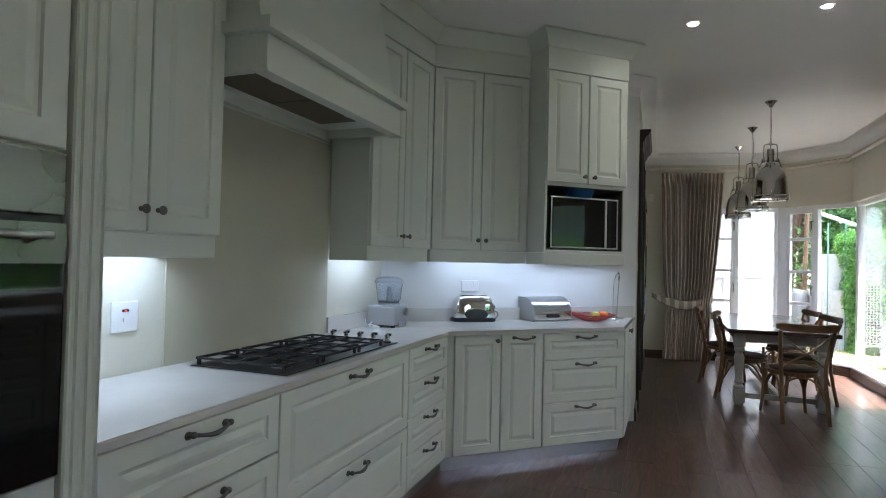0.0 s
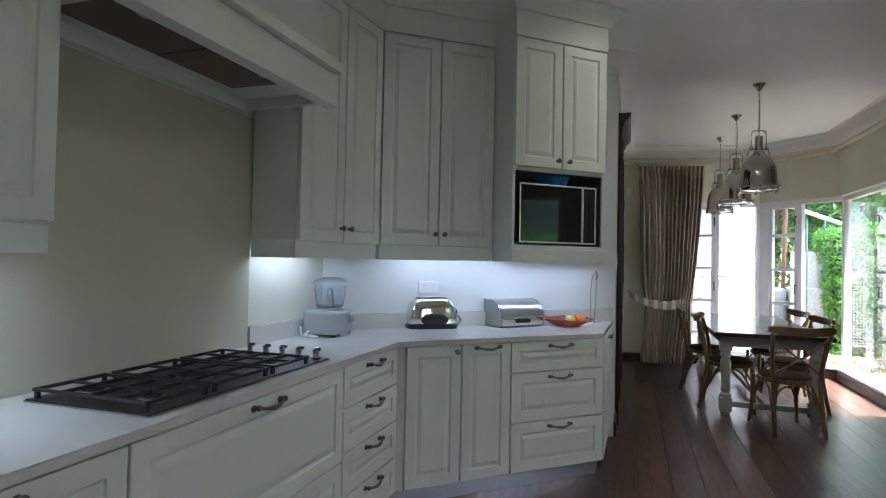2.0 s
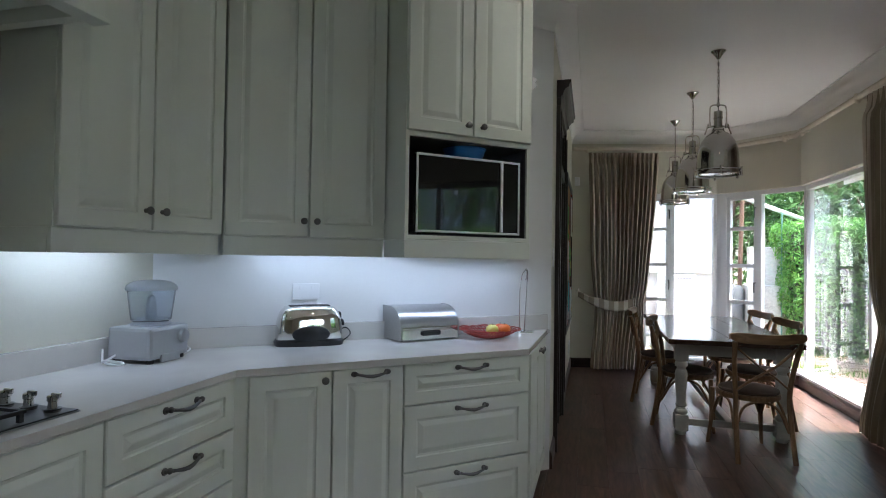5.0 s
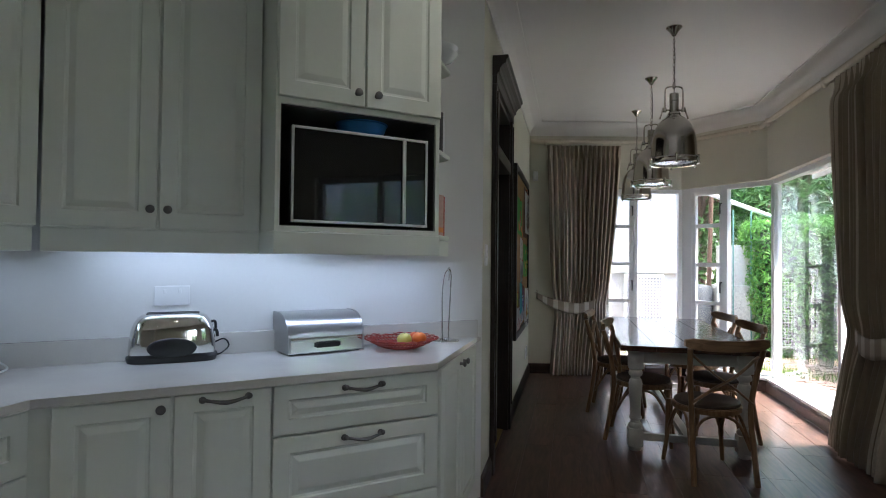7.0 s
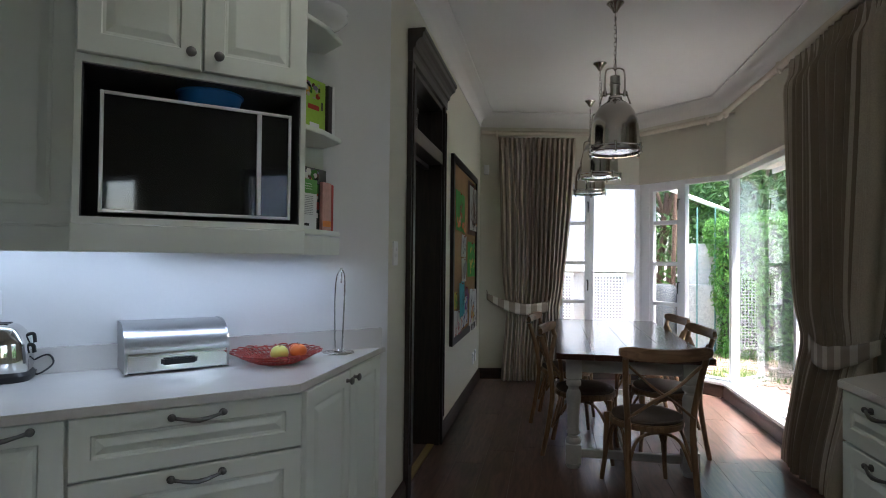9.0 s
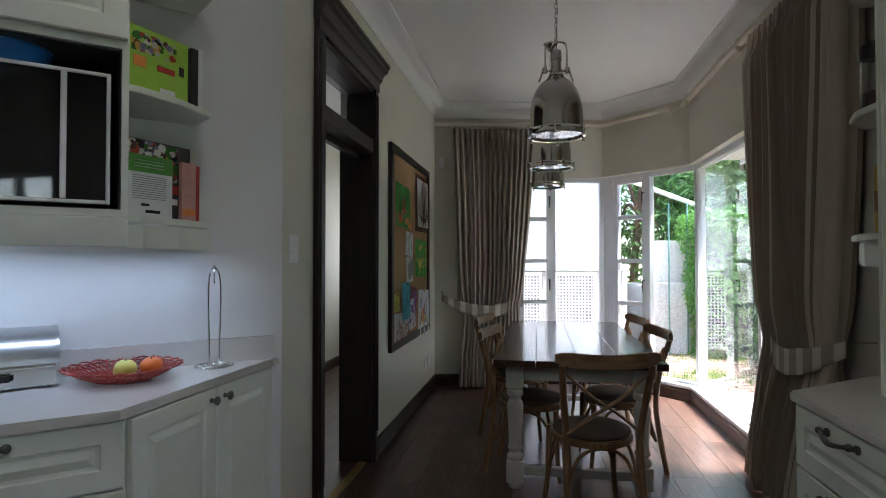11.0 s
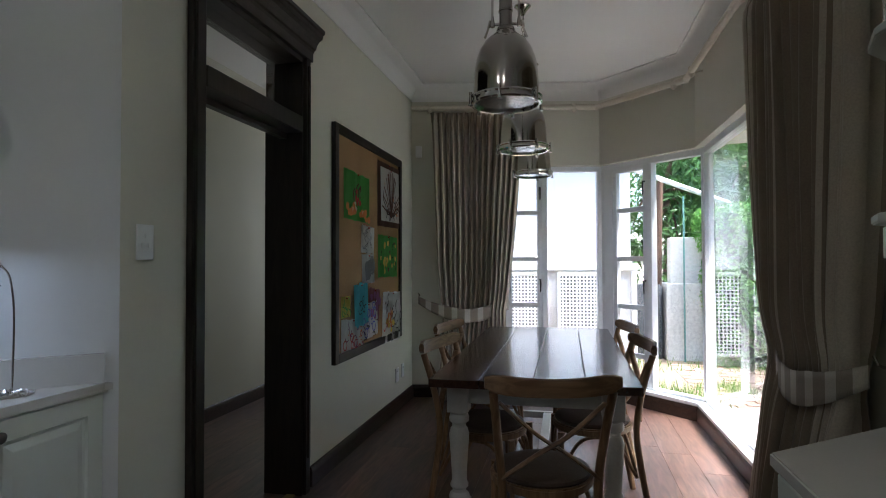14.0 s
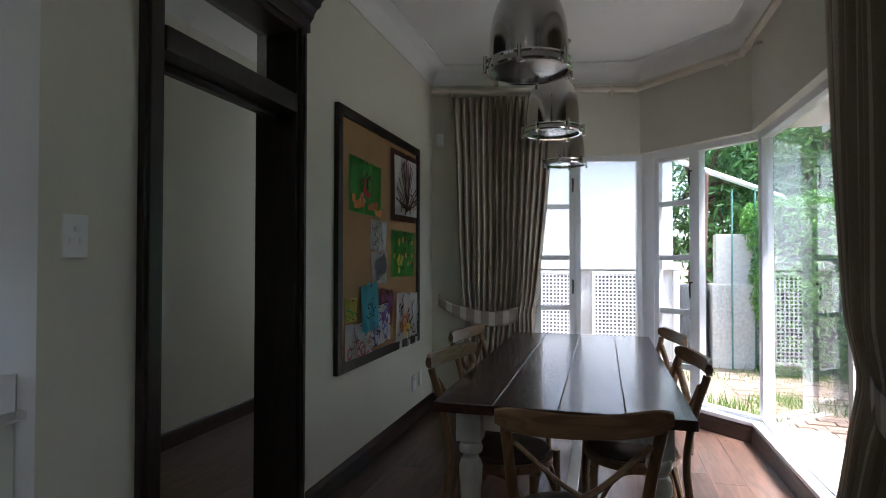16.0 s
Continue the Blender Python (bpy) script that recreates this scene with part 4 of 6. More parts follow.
# ---- the dining end ----
def shaped_leg(h, r=0.05):
    """A square-topped, turned table leg."""
    bm = box(-r, r, -r, r, h - 0.14, h, 0.004)
    box(-r, r, -r, r, 0.035, 0.16, 0.004, bm)
    lathe([(0.036, 0), (0.042, 0.01), (0.042, 0.03), (0.036, 0.036)], 16, bm)
    prof = [(0.046, 0.16), (0.05, 0.175), (0.046, 0.19), (0.034, 0.2), (0.032, 0.215), (0.043, 0.225), (0.044, 0.235), (0.036, 0.25), (0.037, 0.3), (0.042, 0.38), (0.047, 0.45), (0.048, 0.475), (0.041, 0.5), (0.033, 0.51), (0.033, 0.525), (0.046, 0.535), (0.049, 0.55), (0.045, 0.565), (0.04, 0.572), (0.046, h - 0.14)]
    lathe(prof, 20, bm)
    return bm


TX0, TX1, TY0, TY1, TZ = 0.775, 1.72, 6.44, 8.59, 0.762
table = thing("dining_table", "long dining table with dark plank top and turned white legs", "table", pose((TX0 + TX1) / 2, (TY0 + TY1) / 2, 0))
hx, hy = (TX1 - TX0) / 2, (TY1 - TY0) / 2
pw = 2 * hx / 4
for i in range(4):
    part("plank", box(-hx + i * pw + 0.0012, -hx + (i + 1) * pw - 0.0012, -hy, hy, TZ - 0.038, TZ, 0.0035), M_TABLE, table)
me = mesh_of("leg", shaped_leg(TZ - 0.039), M_WHITEWOOD, True)
for sx in (-1, 1):
    for sy in (-1, 1):
        l = new("leg", me)
        l.parent, l.location = table, (sx * (hx - 0.115), sy * (hy - 0.16), 0)
ax, ay = hx - 0.115, hy - 0.16
for s in (-1, 1):
    part("apron", box(s * ax - 0.012, s * ax + 0.012, -ay + 0.051, ay - 0.051, TZ - 0.14, TZ - 0.04, 0.003), M_WHITEWOOD, table)
    part("apron", box(-ax + 0.051, ax - 0.051, s * ay - 0.012, s * ay + 0.012, TZ - 0.14, TZ - 0.04, 0.003), M_WHITEWOOD, table)
    part("stretcher", box(-ax + 0.051, ax - 0.051, s * ay - 0.02, s * ay + 0.02, 0.075, 0.125, 0.004), M_WHITEWOOD, table)
part("stretcher", box(-0.03, 0.03, -ay + 0.021, ay - 0.021, 0.078, 0.122, 0.004), M_WHITEWOOD, table)


def bent(points, n=14):
    """A smooth curve through a few points."""
    p = [Vector(q) for q in points]
    p = [p[0] * 2 - p[1]] + p + [p[-1] * 2 - p[-2]]
    out = []
    for i in range(1, len(p) - 2):
        for k in range(n):
            t = k / n
            a, b, c, d = p[i - 1], p[i], p[i + 1], p[i + 2]
            out.append(0.5 * ((2 * b) + (c - a) * t + (2 * a - 5 * b + 4 * c - d) * t * t + (3 * b - a - 3 * c + d) * t ** 3))
    return out + [p[-2]]


def cross_chair():
    """A bentwood cross-back chair, facing +y, with its seat's centre over the origin."""
    ch = thing("dining_chair", "oak cross-back dining chair with a padded brown seat", "chair", None, "chairs round the table")
    for s in (-1, 1):
        part("back_leg", tube(bent([(s * 0.195, -0.265, 0.0), (s * 0.19, -0.225, 0.22), (s * 0.185, -0.2, 0.45), (s * 0.205, -0.225, 0.66), (s * 0.225, -0.275, 0.845)], 8), 0.0175, 10), M_CHAIR, ch, smooth=True)
        part("front_leg", tube(bent([(s * 0.205, 0.215, 0.0), (s * 0.185, 0.195, 0.2), (s * 0.18, 0.19, 0.43)], 6), [0.013] + [0.0145] * 5 + [0.018] * 7, 10), M_CHAIR, ch, smooth=True)
    bm = bmesh.new()
    rows = []
    for i in range(15):
        u = i / 14 * 2 - 1
        xx, yy = u * 0.258, -0.272 - 0.05 * (1 - u * u) + 0.0
        hh = 0.040 - 0.006 * (1 - u * u) - 0.020 * abs(u) ** 8
        zz = 0.868 + 0.014 * u * u
        rows.append([bm.verts.new(v) for v in ((xx, yy - 0.013, zz - hh), (xx, yy - 0.016, zz), (xx, yy - 0.011, zz + hh - 0.004), (xx, yy, zz + hh), (xx, yy + 0.011, zz + hh - 0.004), (xx, yy + 0.015, zz), (xx, yy + 0.013, zz - hh))])
    for a, b in zip(rows, rows[1:]):
        for j in range(7):
            bm.faces.new((a[j], a[(j + 1) % 7], b[(j + 1) % 7], b[j]))
    bm.faces.new(rows[0])
    bm.faces.new(rows[-1][::-1])
    part("top_rail", bm, M_RAIL, ch, smooth=True)
    for s in (-1, 1):
        part("cross_slat", tube(bent([(s * 0.2, -0.26 - 0.004 * s, 0.80), (s * 0.06, -0.262 - 0.006 * s, 0.68), (-s * 0.06, -0.243 - 0.006 * s, 0.60), (-s * 0.185, -0.21, 0.50)], 8), 0.017, 8, flat=0.45), M_CHAIR, ch, smooth=True)
    ring = [(0.215 * math.cos(a) * (1 + 0.06 * math.sin(a)), 0.215 * math.sin(a)) for a in [2 * math.pi * k / 28 for k in range(28)]]
    part("seat_frame", prism(ring, 0.415, 0.452, 0.006), M_CHAIR, ch, smooth=True)
    part("seat", lathe([(0.196, 0.4525), (0.203, 0.463), (0.2, 0.474), (0.175, 0.484), (0.12, 0.49), (0.05, 0.493)], 28), M_SEAT, ch, "padded brown seat cushion", True)
    for q in (((-0.185, -0.2, 0.2), (-0.12, -0.17, 0.36), (0, -0.165, 0.405), (0.12, -0.17, 0.36), (0.185, -0.2, 0.2)), ((-0.185, 0.19, 0.2), (-0.12, 0.185, 0.36), (0, 0.18, 0.4), (0.12, 0.185, 0.36), (0.185, 0.19, 0.2)),
              ((-0.19, -0.19, 0.22), (-0.175, -0.1, 0.37), (-0.17, 0, 0.402), (-0.175, 0.1, 0.37), (-0.185, 0.19, 0.22)), ((0.19, -0.19, 0.22), (0.175, -0.1, 0.37), (0.17, 0, 0.402), (0.175, 0.1, 0.37), (0.185, 0.19, 0.22))):
        part("hoop_brace", tube(bent(q, 6), 0.0095, 8), M_CHAIR, ch, smooth=True)
    return ch


chair = cross_chair()
spots = [(1.295, 6.28, 12), (0.98, 6.92, -101), (0.87, 7.70, -100), (1.53, 7.1, 97), (1.53, 7.86, 99)]
chair.matrix_world = pose(spots[0][0], spots[0][1], 0, 0, 0, spots[0][2]) @ Matrix.Scale(0.975, 4)
for cx, cy, a in spots[1:]:
    copy_thing(chair, pose(cx, cy, 0, 0, 0, a))


def pendant():
    p = thing("pendant_lamp", "polished nickel dome pendant hanging from a chain", "lamp", None, "pendant lamps over the table")
    part("ceiling_rose", lathe([(0.055, 0.0), (0.055, -0.006), (0.04, -0.02), (0.022, -0.045), (0.014, -0.06), (0.004, -0.062)], 24), M_NICKEL, p, smooth=True)
    bm = bmesh.new()
    z, k = -0.06, 0
    while z > -0.385:
        path = []
        for i in range(10):
            a = 2 * math.pi * i / 10
            u, w = 0.008 * math.cos(a), 0.017 * math.sin(a)
            path.append((u, 0, z - 0.015 + w) if k % 2 else (0, u, z - 0.015 + w))
        tube(path, 0.0022, 6, bm, True)
        z -= 0.0275
        k += 1
    part("chain", bm, M_NICKEL, p, smooth=True)
    part("cable", tube(bent([(0.0, 0.012, -0.05), (0.01, 0.012, -0.2), (0.006, 0.012, -0.38), (0, 0.0, -0.5)], 6), 0.0025, 6), M_BLACK, p, smooth=True)
    part("hanger", tube(bent([(-0.062, 0, -0.60), (-0.062, 0, -0.54), (-0.06, 0, -0.45), (-0.045, 0, -0.425), (0, 0, -0.42), (0.045, 0, -0.425), (0.06, 0, -0.45), (0.062, 0, -0.54), (0.062, 0, -0.60)], 5), 0.0055, 8), M_NICKEL, p, smooth=True)
    part("hanger_collar", lathe([(0.006, -0.395), (0.011, -0.4), (0.011, -0.43), (0.006, -0.435)], 12), M_NICKEL, p, smooth=True)
    part("neck", lathe([(0.006, -0.468), (0.026, -0.47), (0.032, -0.475), (0.032, -0.52), (0.034, -0.522), (0.034, -0.528), (0.031, -0.53), (0.031, -0.60), (0.04, -0.605), (0.045, -0.62)], 24), M_NICKEL, p, smooth=True)
    for s in (-1, 1):
        bm = tube([(s * 0.03, 0, -0.585), (s * 0.075, 0, -0.592)], 0.007, 8)
        tube([(s * 0.072, 0, -0.57), (s * 0.085, 0, -0.615), (s * 0.098, 0, -0.65)], [0.007, 0.005, 0.006], 8, bm)
        lathe([(0.011, -0.60), (0.012, -0.585), (0.008, -0.565), (0.006, -0.55)], 10, bm, (s * 0.062, 0, 0))
        part("thumb_screw", bm, M_NICKEL, p, smooth=True)
    part("shade", lathe([(0.04, -0.615), (0.05, -0.632), (0.075, -0.65), (0.1, -0.675), (0.122, -0.71), (0.138, -0.755), (0.147, -0.81), (0.151, -0.87), (0.153, -0.93), (0.150, -0.93), (0.148, -0.87), (0.144, -0.81), (0.135, -0.756), (0.119, -0.712), (0.097, -0.678), (0.072, -0.654), (0.04, -0.635)], 40, close=False), M_NICKEL, p, smooth=True)
    part("rim", lathe([(0.150, -0.928), (0.164, -0.93), (0.168, -0.937), (0.164, -0.944), (0.166, -0.955), (0.168, -0.963), (0.162, -0.97), (0.150, -0.968), (0.148, -0.95), (0.150, -0.928)], 40, close=False), M_CHROME, p, smooth=True)
    part("lens", lathe([(0.01, -0.962), (0.08, -0.961), (0.149, -0.956), (0.149, -0.952), (0.08, -0.956), (0.01, -0.957)], 36), M_LENS, p, "ribbed glass lens", True)
    for i in range(6):
        a = 2 * math.pi * (i + 0.3) / 6
        bm = tube([(0.155 * math.cos(a), 0.155 * math.sin(a), -0.925), (0.178 * math.cos(a), 0.178 * math.sin(a), -0.932)], 0.006, 8)
        lathe([(0.004, -0.985), (0.011, -0.983), (0.008, -0.972), (0.006, -0.935), (0.008, -0.92), (0.003, -0.918)], 10, bm, (0.174 * math.cos(a), 0.174 * math.sin(a), 0))
        part("clamp", bm, M_CHROME, p, smooth=True)
    return p


M_LENS = glass("lens_glass", (0.95, 0.96, 0.97), 0.15)
lamp = pendant()
lamp.matrix_world = pose(1.133, 6.53, HIGH - 0.001, 0, 0, 8)
copy_thing(lamp, pose(1.130, 7.66, HIGH - 0.001, 0, 0, -14))
copy_thing(lamp, pose(1.126, 8.80, HIGH - 0.001, 0, 0, 3))

# curtains on a pole that follows the bay
def cloth(name, dark, light, stripes):
    m = bpy.data.materials.new(name)
    m.use_nodes = True
    n, l = m.node_tree.nodes, m.node_tree.links
    b = n["Principled BSDF"]
    b.inputs["Roughness"].default_value = 0.85
    b.inputs["Sheen Weight"].default_value = 0.2
    uv = n.new("ShaderNodeUVMap")
    sep = n.new("ShaderNodeSeparateXYZ")
    l.new(uv.outputs[0], sep.inputs[0])
    mul = n.new("ShaderNodeMath")
    mul.operation = "MULTIPLY"
    mul.inputs[1].default_value = stripes
    l.new(sep.outputs[0], mul.inputs[0])
    fr = n.new("ShaderNodeMath")
    fr.operation = "FRACT"
    l.new(mul.outputs[0], fr.inputs[0])
    ramp = n.new("ShaderNodeValToRGB")
    ramp.color_ramp.interpolation = "CONSTANT"
    e = ramp.color_ramp.elements
    e[0].color, e[1].color, e[1].position = (*dark, 1), (*light, 1), 0.56
    l.new(fr.outputs[0], ramp.inputs[0])
    nz = n.new("ShaderNodeTexNoise")
    nz.inputs["Scale"].default_value = 160
    tc = n.new("ShaderNodeTexCoord")
    l.new(tc.outputs["Object"], nz.inputs["Vector"])
    mx = n.new("ShaderNodeMixRGB")
    mx.blend_type = "MULTIPLY"
    mx.inputs[0].default_value = 0.35
    l.new(ramp.outputs[0], mx.inputs[1])
    l.new(nz.outputs[0], mx.inputs[2])
    l.new(mx.outputs[0], b.inputs["Base Color"])
    bp = n.new("ShaderNodeBump")
    bp.inputs["Strength"].default_value, bp.inputs["Distance"].default_value = 0.2, 0.002
    l.new(nz.outputs[0], bp.inputs["Height"])
    l.new(bp.outputs[0], b.inputs["Normal"])
    return m


M_CURTAIN = cloth("striped_curtain", (0.33, 0.262, 0.188), (0.66, 0.575, 0.45), 16)
M_TIE = cloth("checked_tieback", (0.30, 0.25, 0.19), (0.58, 0.53, 0.44), 7)


def sheet(fn, nu, nv, material, name, parent, thick=0.0):
    """A cloth from fn(u, v) -> place, with its own u, v map."""
    me = bpy.data.meshes.new(name)
    verts = [fn(i / nu, j / nv) for j in range(nv + 1) for i in range(nu + 1)]
    faces = [(j * (nu + 1) + i, j * (nu + 1) + i + 1, (j + 1) * (nu + 1) + i + 1, (j + 1) * (nu + 1) + i) for j in range(nv) for i in range(nu)]
    me.from_pydata(verts, [], faces)
    uv = me.uv_layers.new(name="UVMap")
    for lp in me.loops:
        k = lp.vertex_index
        uv.data[lp.index].uv = ((k % (nu + 1)) / nu, (k // (nu + 1)) / nv)
    for p in me.polygons:
        p.use_smooth = True
    me.materials.append(material)
    o = new(name, me)
    o.parent = parent
    if thick:
        s = o.modifiers.new("thickness", "SOLIDIFY")
        s.thickness = thick
    return o


def curtain(label, a, deg, top, width, left, right, folds, seed, tie_z, hook):
    """Local x runs along the wall, local -y faces the room. left and right: the edges at v = 0 (bottom), the tie and the top."""
    c = thing("curtain", label, "curtain", pose(a.x, a.y, 0, 0, 0, deg), "striped curtains")
    r = random.Random(seed)
    ph = [r.uniform(-0.9, 0.9) for _ in range(folds + 2)]
    vt = tie_z / top

    def edge(e, v):
        if v < vt:
            t = v / vt
            return e[0] + (e[1] - e[0]) * t * t * (3 - 2 * t) * 0.9 + (e[1] - e[0]) * 0.1 * t
        t = (v - vt) / (1 - vt)
        t = t ** 0.62
        return e[1] + (e[2] - e[1]) * t

    def place(u, v):
        l0, r0 = edge(left, v), edge(right, v)
        head = max(0.0, (v - 0.955) / 0.045)
        k = u * folds
        i = int(k)
        f = k - i
        wob = ph[i] * (1 - f) + ph[i + 1] * f
        amp = (0.062 if v < 0.93 else 0.062 - 0.050 * min(1, (v - 0.93) / 0.03)) * (0.75 + 0.5 * abs(ph[i]))
        near = math.exp(-((v - vt) / 0.05) ** 2)
        amp *= 1 - 0.45 * near
        y = amp * math.sin(2 * math.pi * k + wob) + 0.010 * math.sin(11 * u + 5 * v) - 0.012 * math.sin(2 * math.pi * k * 2 + wob * 3) * (1 - head)
        x = l0 + (r0 - l0) * u + 0.010 * math.sin(2 * math.pi * k + wob + 1.2) * (1 - head) + 0.012 * math.sin(9 * v + 7 * u) * (1 - v)
        return (x, y - 0.03, 0.012 + (top - 0.012) * v)
    sheet(place, folds * 14, 46, M_CURTAIN, "drape", c, 0.003)
    tl, tr = edge(left, vt), edge(right, vt)

    def band(u, v):
        x = hook[0] + (tr - hook[0] + 0.03) * u if hook[0] < tl else tl - 0.03 + (hook[0] - tl + 0.03) * u
        w = u if hook[0] < tl else 1 - u
        y = -0.02 - 0.095 * math.sin(math.pi * min(1.0, 0.08 + w * 1.02)) ** 0.6
        sag = tie_z + (hook[1] - tie_z) * (1 - w) ** 2.2 - 0.10 * math.sin(math.pi * w) + 0.05 * w * w
        return (x, y, sag - 0.065 + 0.13 * v * (0.55 + 0.45 * min(1, 3 * w)))
    sheet(band, 40, 4, M_TIE, "tieback", c, 0.004)
    part("tieback_hook", tube([(hook[0], 0.06, hook[1]), (hook[0], -0.02, hook[1]), (hook[0] + 0.012, -0.04, hook[1] + 0.01), (hook[0], -0.045, hook[1] + 0.035)], 0.005, 8), M_NICKEL, c, smooth=True)
    return c


RAIL = 2.77
dA = (P1 - P0).normalized()
curtain("full-length striped taupe curtain tied back beside the window", P0 + dA * 0.19 + Vector((dA.y, -dA.x)) * 0.10, math.degrees(math.atan2(dA.y, dA.x)), RAIL - 0.055, 0.9, (0.05, 0.10, 0.0), (0.66, 0.70, 0.87), 15, 2, 0.86, (-0.12, 0.97))
curtain("full-length striped taupe curtain tied back at the garden window", Vector((XE - 0.09, 7.0)), -90, RAIL - 0.055, 1.2, (-0.05, 0.20, 0.0), (0.72, 1.0, 1.17), 17, 5, 0.88, (1.13, 0.975))

pole = thing("curtain_pole", "cream painted curtain pole on brackets round the bay", "curtain pole")
line = [Vector((XE - 0.09, 5.75)), P2 + Vector((-0.08, -0.07)), P1 + Vector((-0.03, -0.105)), P0 + Vector((0.02, -0.085))]
M_POLE = mat("cream_pole_paint", (0.66, 0.60, 0.49), 0.5, var=0.05)
for a, b in zip(line, line[1:]):
    part("pole", tube([(a.x, a.y, RAIL), (b.x, b.y, RAIL)], 0.026, 14), M_POLE, pole, smooth=True)
for p in line[1:3]:
    part("elbow", lathe([(0.004, -0.031), (0.022, -0.025), (0.031, 0), (0.022, 0.025), (0.004, 0.031)], 14, at=(p.x, p.y, RAIL)), M_POLE, pole, smooth=True)
for a, b, t in ((0, 1, 0.05), (0, 1, 0.5), (0, 1, 0.93), (1, 2, 0.12), (2, 3, 0.12), (2, 3, 0.9)):
    p = line[a].lerp(line[b], t)
    d = (line[b] - line[a]).normalized()
    n_ = Vector((d.y, -d.x))
    bm = tube([(p.x, p.y, RAIL - 0.022), (p.x + n_.x * 0.06, p.y + n_.y * 0.06, RAIL - 0.005), (p.x + n_.x * 0.12, p.y + n_.y * 0.12, RAIL - 0.005)], 0.008, 8)
    lathe([(0.012, -0.05), (0.026, -0.03), (0.026, 0.03), (0.012, 0.032)], 12, bm, (p.x, p.y, RAIL))
    part("bracket", bm, M_POLE, pole, smooth=True)

# ---- things on the worktop and walls ----
fp = thing("food_processor", "silver food processor with a clear bowl and cable", "food processor", pose(-1.62, 3.79, TOP + 0.0005, 0, 0, 92) @ Matrix.Scale(1.13, 4))
bm = box(-0.105, 0.105, -0.085, 0.095, 0.012, 0.13, 0.014)
part("base", bm, M_SILVERP := mat("silver_plastic", (0.50, 0.51, 0.53), 0.32, 0.6, var=0.05), fp)
part("base_arch", box(-0.05, 0.05, -0.09, -0.08, 0.0, 0.03, 0.004), M_SILVERP, fp)
for x in (-0.08, 0.08):
    for y in (-0.065, 0.075):
        part("foot", lathe([(0.014, 0), (0.014, 0.014)], 12, at=(x, y, 0)), M_BLACK, fp)
bm = lathe([(0.026, 0), (0.027, 0.004), (0.022, 0.016), (0.018, 0.018)], 20)
bmesh.ops.rotate(bm, verts=bm.verts, matrix=Matrix.Rotation(radians(90), 3, "X"))
bmesh.ops.translate(bm, verts=bm.verts, vec=(0.065, -0.085, 0.085))
part("dial", bm, M_STEEL, fp, smooth=True)
part("collar", lathe([(0.07, 0.13), (0.072, 0.136), (0.06, 0.142), (0.05, 0.15)], 28), M_SILVERP, fp, smooth=True)
part("bowl", lathe([(0.06, 0.142), (0.07, 0.15), (0.076, 0.2), (0.084, 0.262), (0.082, 0.262), (0.074, 0.2), (0.067, 0.153), (0.004, 0.148)], 32), M_CLEAR := glass("clear_plastic", (0.84, 0.88, 0.93), 0.12), fp, "clear plastic bowl", True)
part("lid", lathe([(0.088, 0.2605), (0.089, 0.27), (0.084, 0.28), (0.066, 0.291), (0.04, 0.297), (0.004, 0.298)], 32), glass("frosted_lid", (0.80, 0.84, 0.90), 0.3), fp, "frosted lid", True)
part("cable", tube(bent([(-0.10, 0.06, 0.03), (-0.16, 0.05, 0.012), (-0.15, -0.01, 0.006), (-0.12, 0.02, 0.008), (-0.17, 0.04, 0.02), (-0.14, 0.08, 0.012), (-0.12, 0.10, 0.05)], 8), 0.004, 6), M_WHITEPL, fp, "white coiled cable", True)
part("cable", tube(bent([(0.10, 0.06, 0.04), (0.16, 0.03, 0.05), (0.2, -0.02, 0.012), (0.1, -0.06, 0.006)], 8), 0.0035, 6), M_WHITEPL, fp, "white cable", True)

ts = thing("toaster", "rounded chrome toaster with a black base and ends", "toaster", pose(-1.205, 4.405, TOP + 0.0005, 0, 0, 36) @ Matrix.Scale(1.01, 4))
def rounded(w, d, h, z0, n=10, taper=0.86):
    """A domed body: a rounded outline that draws in towards a soft top."""
    bm = bmesh.new()
    rings = []
    for z, k in ((0, 0.97), (0.02, 1.0), (h * 0.35, 0.985), (h * 0.6, 0.94), (h * 0.78, 0.875), (h * 0.9, 0.79), (h * 0.97, 0.70), (h, 0.58)):
        ring = []
        for i in range(40):
            a = 2 * math.pi * i / 40
            c, s = math.cos(a), math.sin(a)
            e = 0.5
            ring.append(bm.verts.new((w / 2 * (k if z < h * 0.5 else k ** 0.9) * math.copysign(abs(c) ** e, c), d / 2 * k * math.copysign(abs(s) ** e, s), z0 + z)))
        rings.append(ring)
    for a, b in zip(rings, rings[1:]):
        for i in range(40):
            bm.faces.new((a[i], a[(i + 1) % 40], b[(i + 1) % 40], b[i]))
    bm.faces.new(rings[0][::-1])
    bm.faces.new(rings[-1])
    return bm
part("body", rounded(0.33, 0.18, 0.165, 0.028), M_CHROME, ts, "polished chrome body", True)
part("base", rounded(0.345, 0.195, 0.048, 0.0), M_BLACK, ts, "black plastic base", True)
bm = bmesh.new()
bmesh.ops.create_uvsphere(bm, u_segments=24, v_segments=12, radius=1)
for v in bm.verts:
    v.co = Vector((v.co.x * 0.092, v.co.y * 0.014 - 0.088, v.co.z * 0.042 + 0.058))
part("front_boss", bm, M_BLACK, ts, "black oval front boss", True)
for y in (-0.022, 0.022):
    part("slot", box(-0.10, 0.10, y - 0.013, y + 0.013, 0.1905, 0.1965, 0.003), M_BLACK, ts, "dark bread slot")
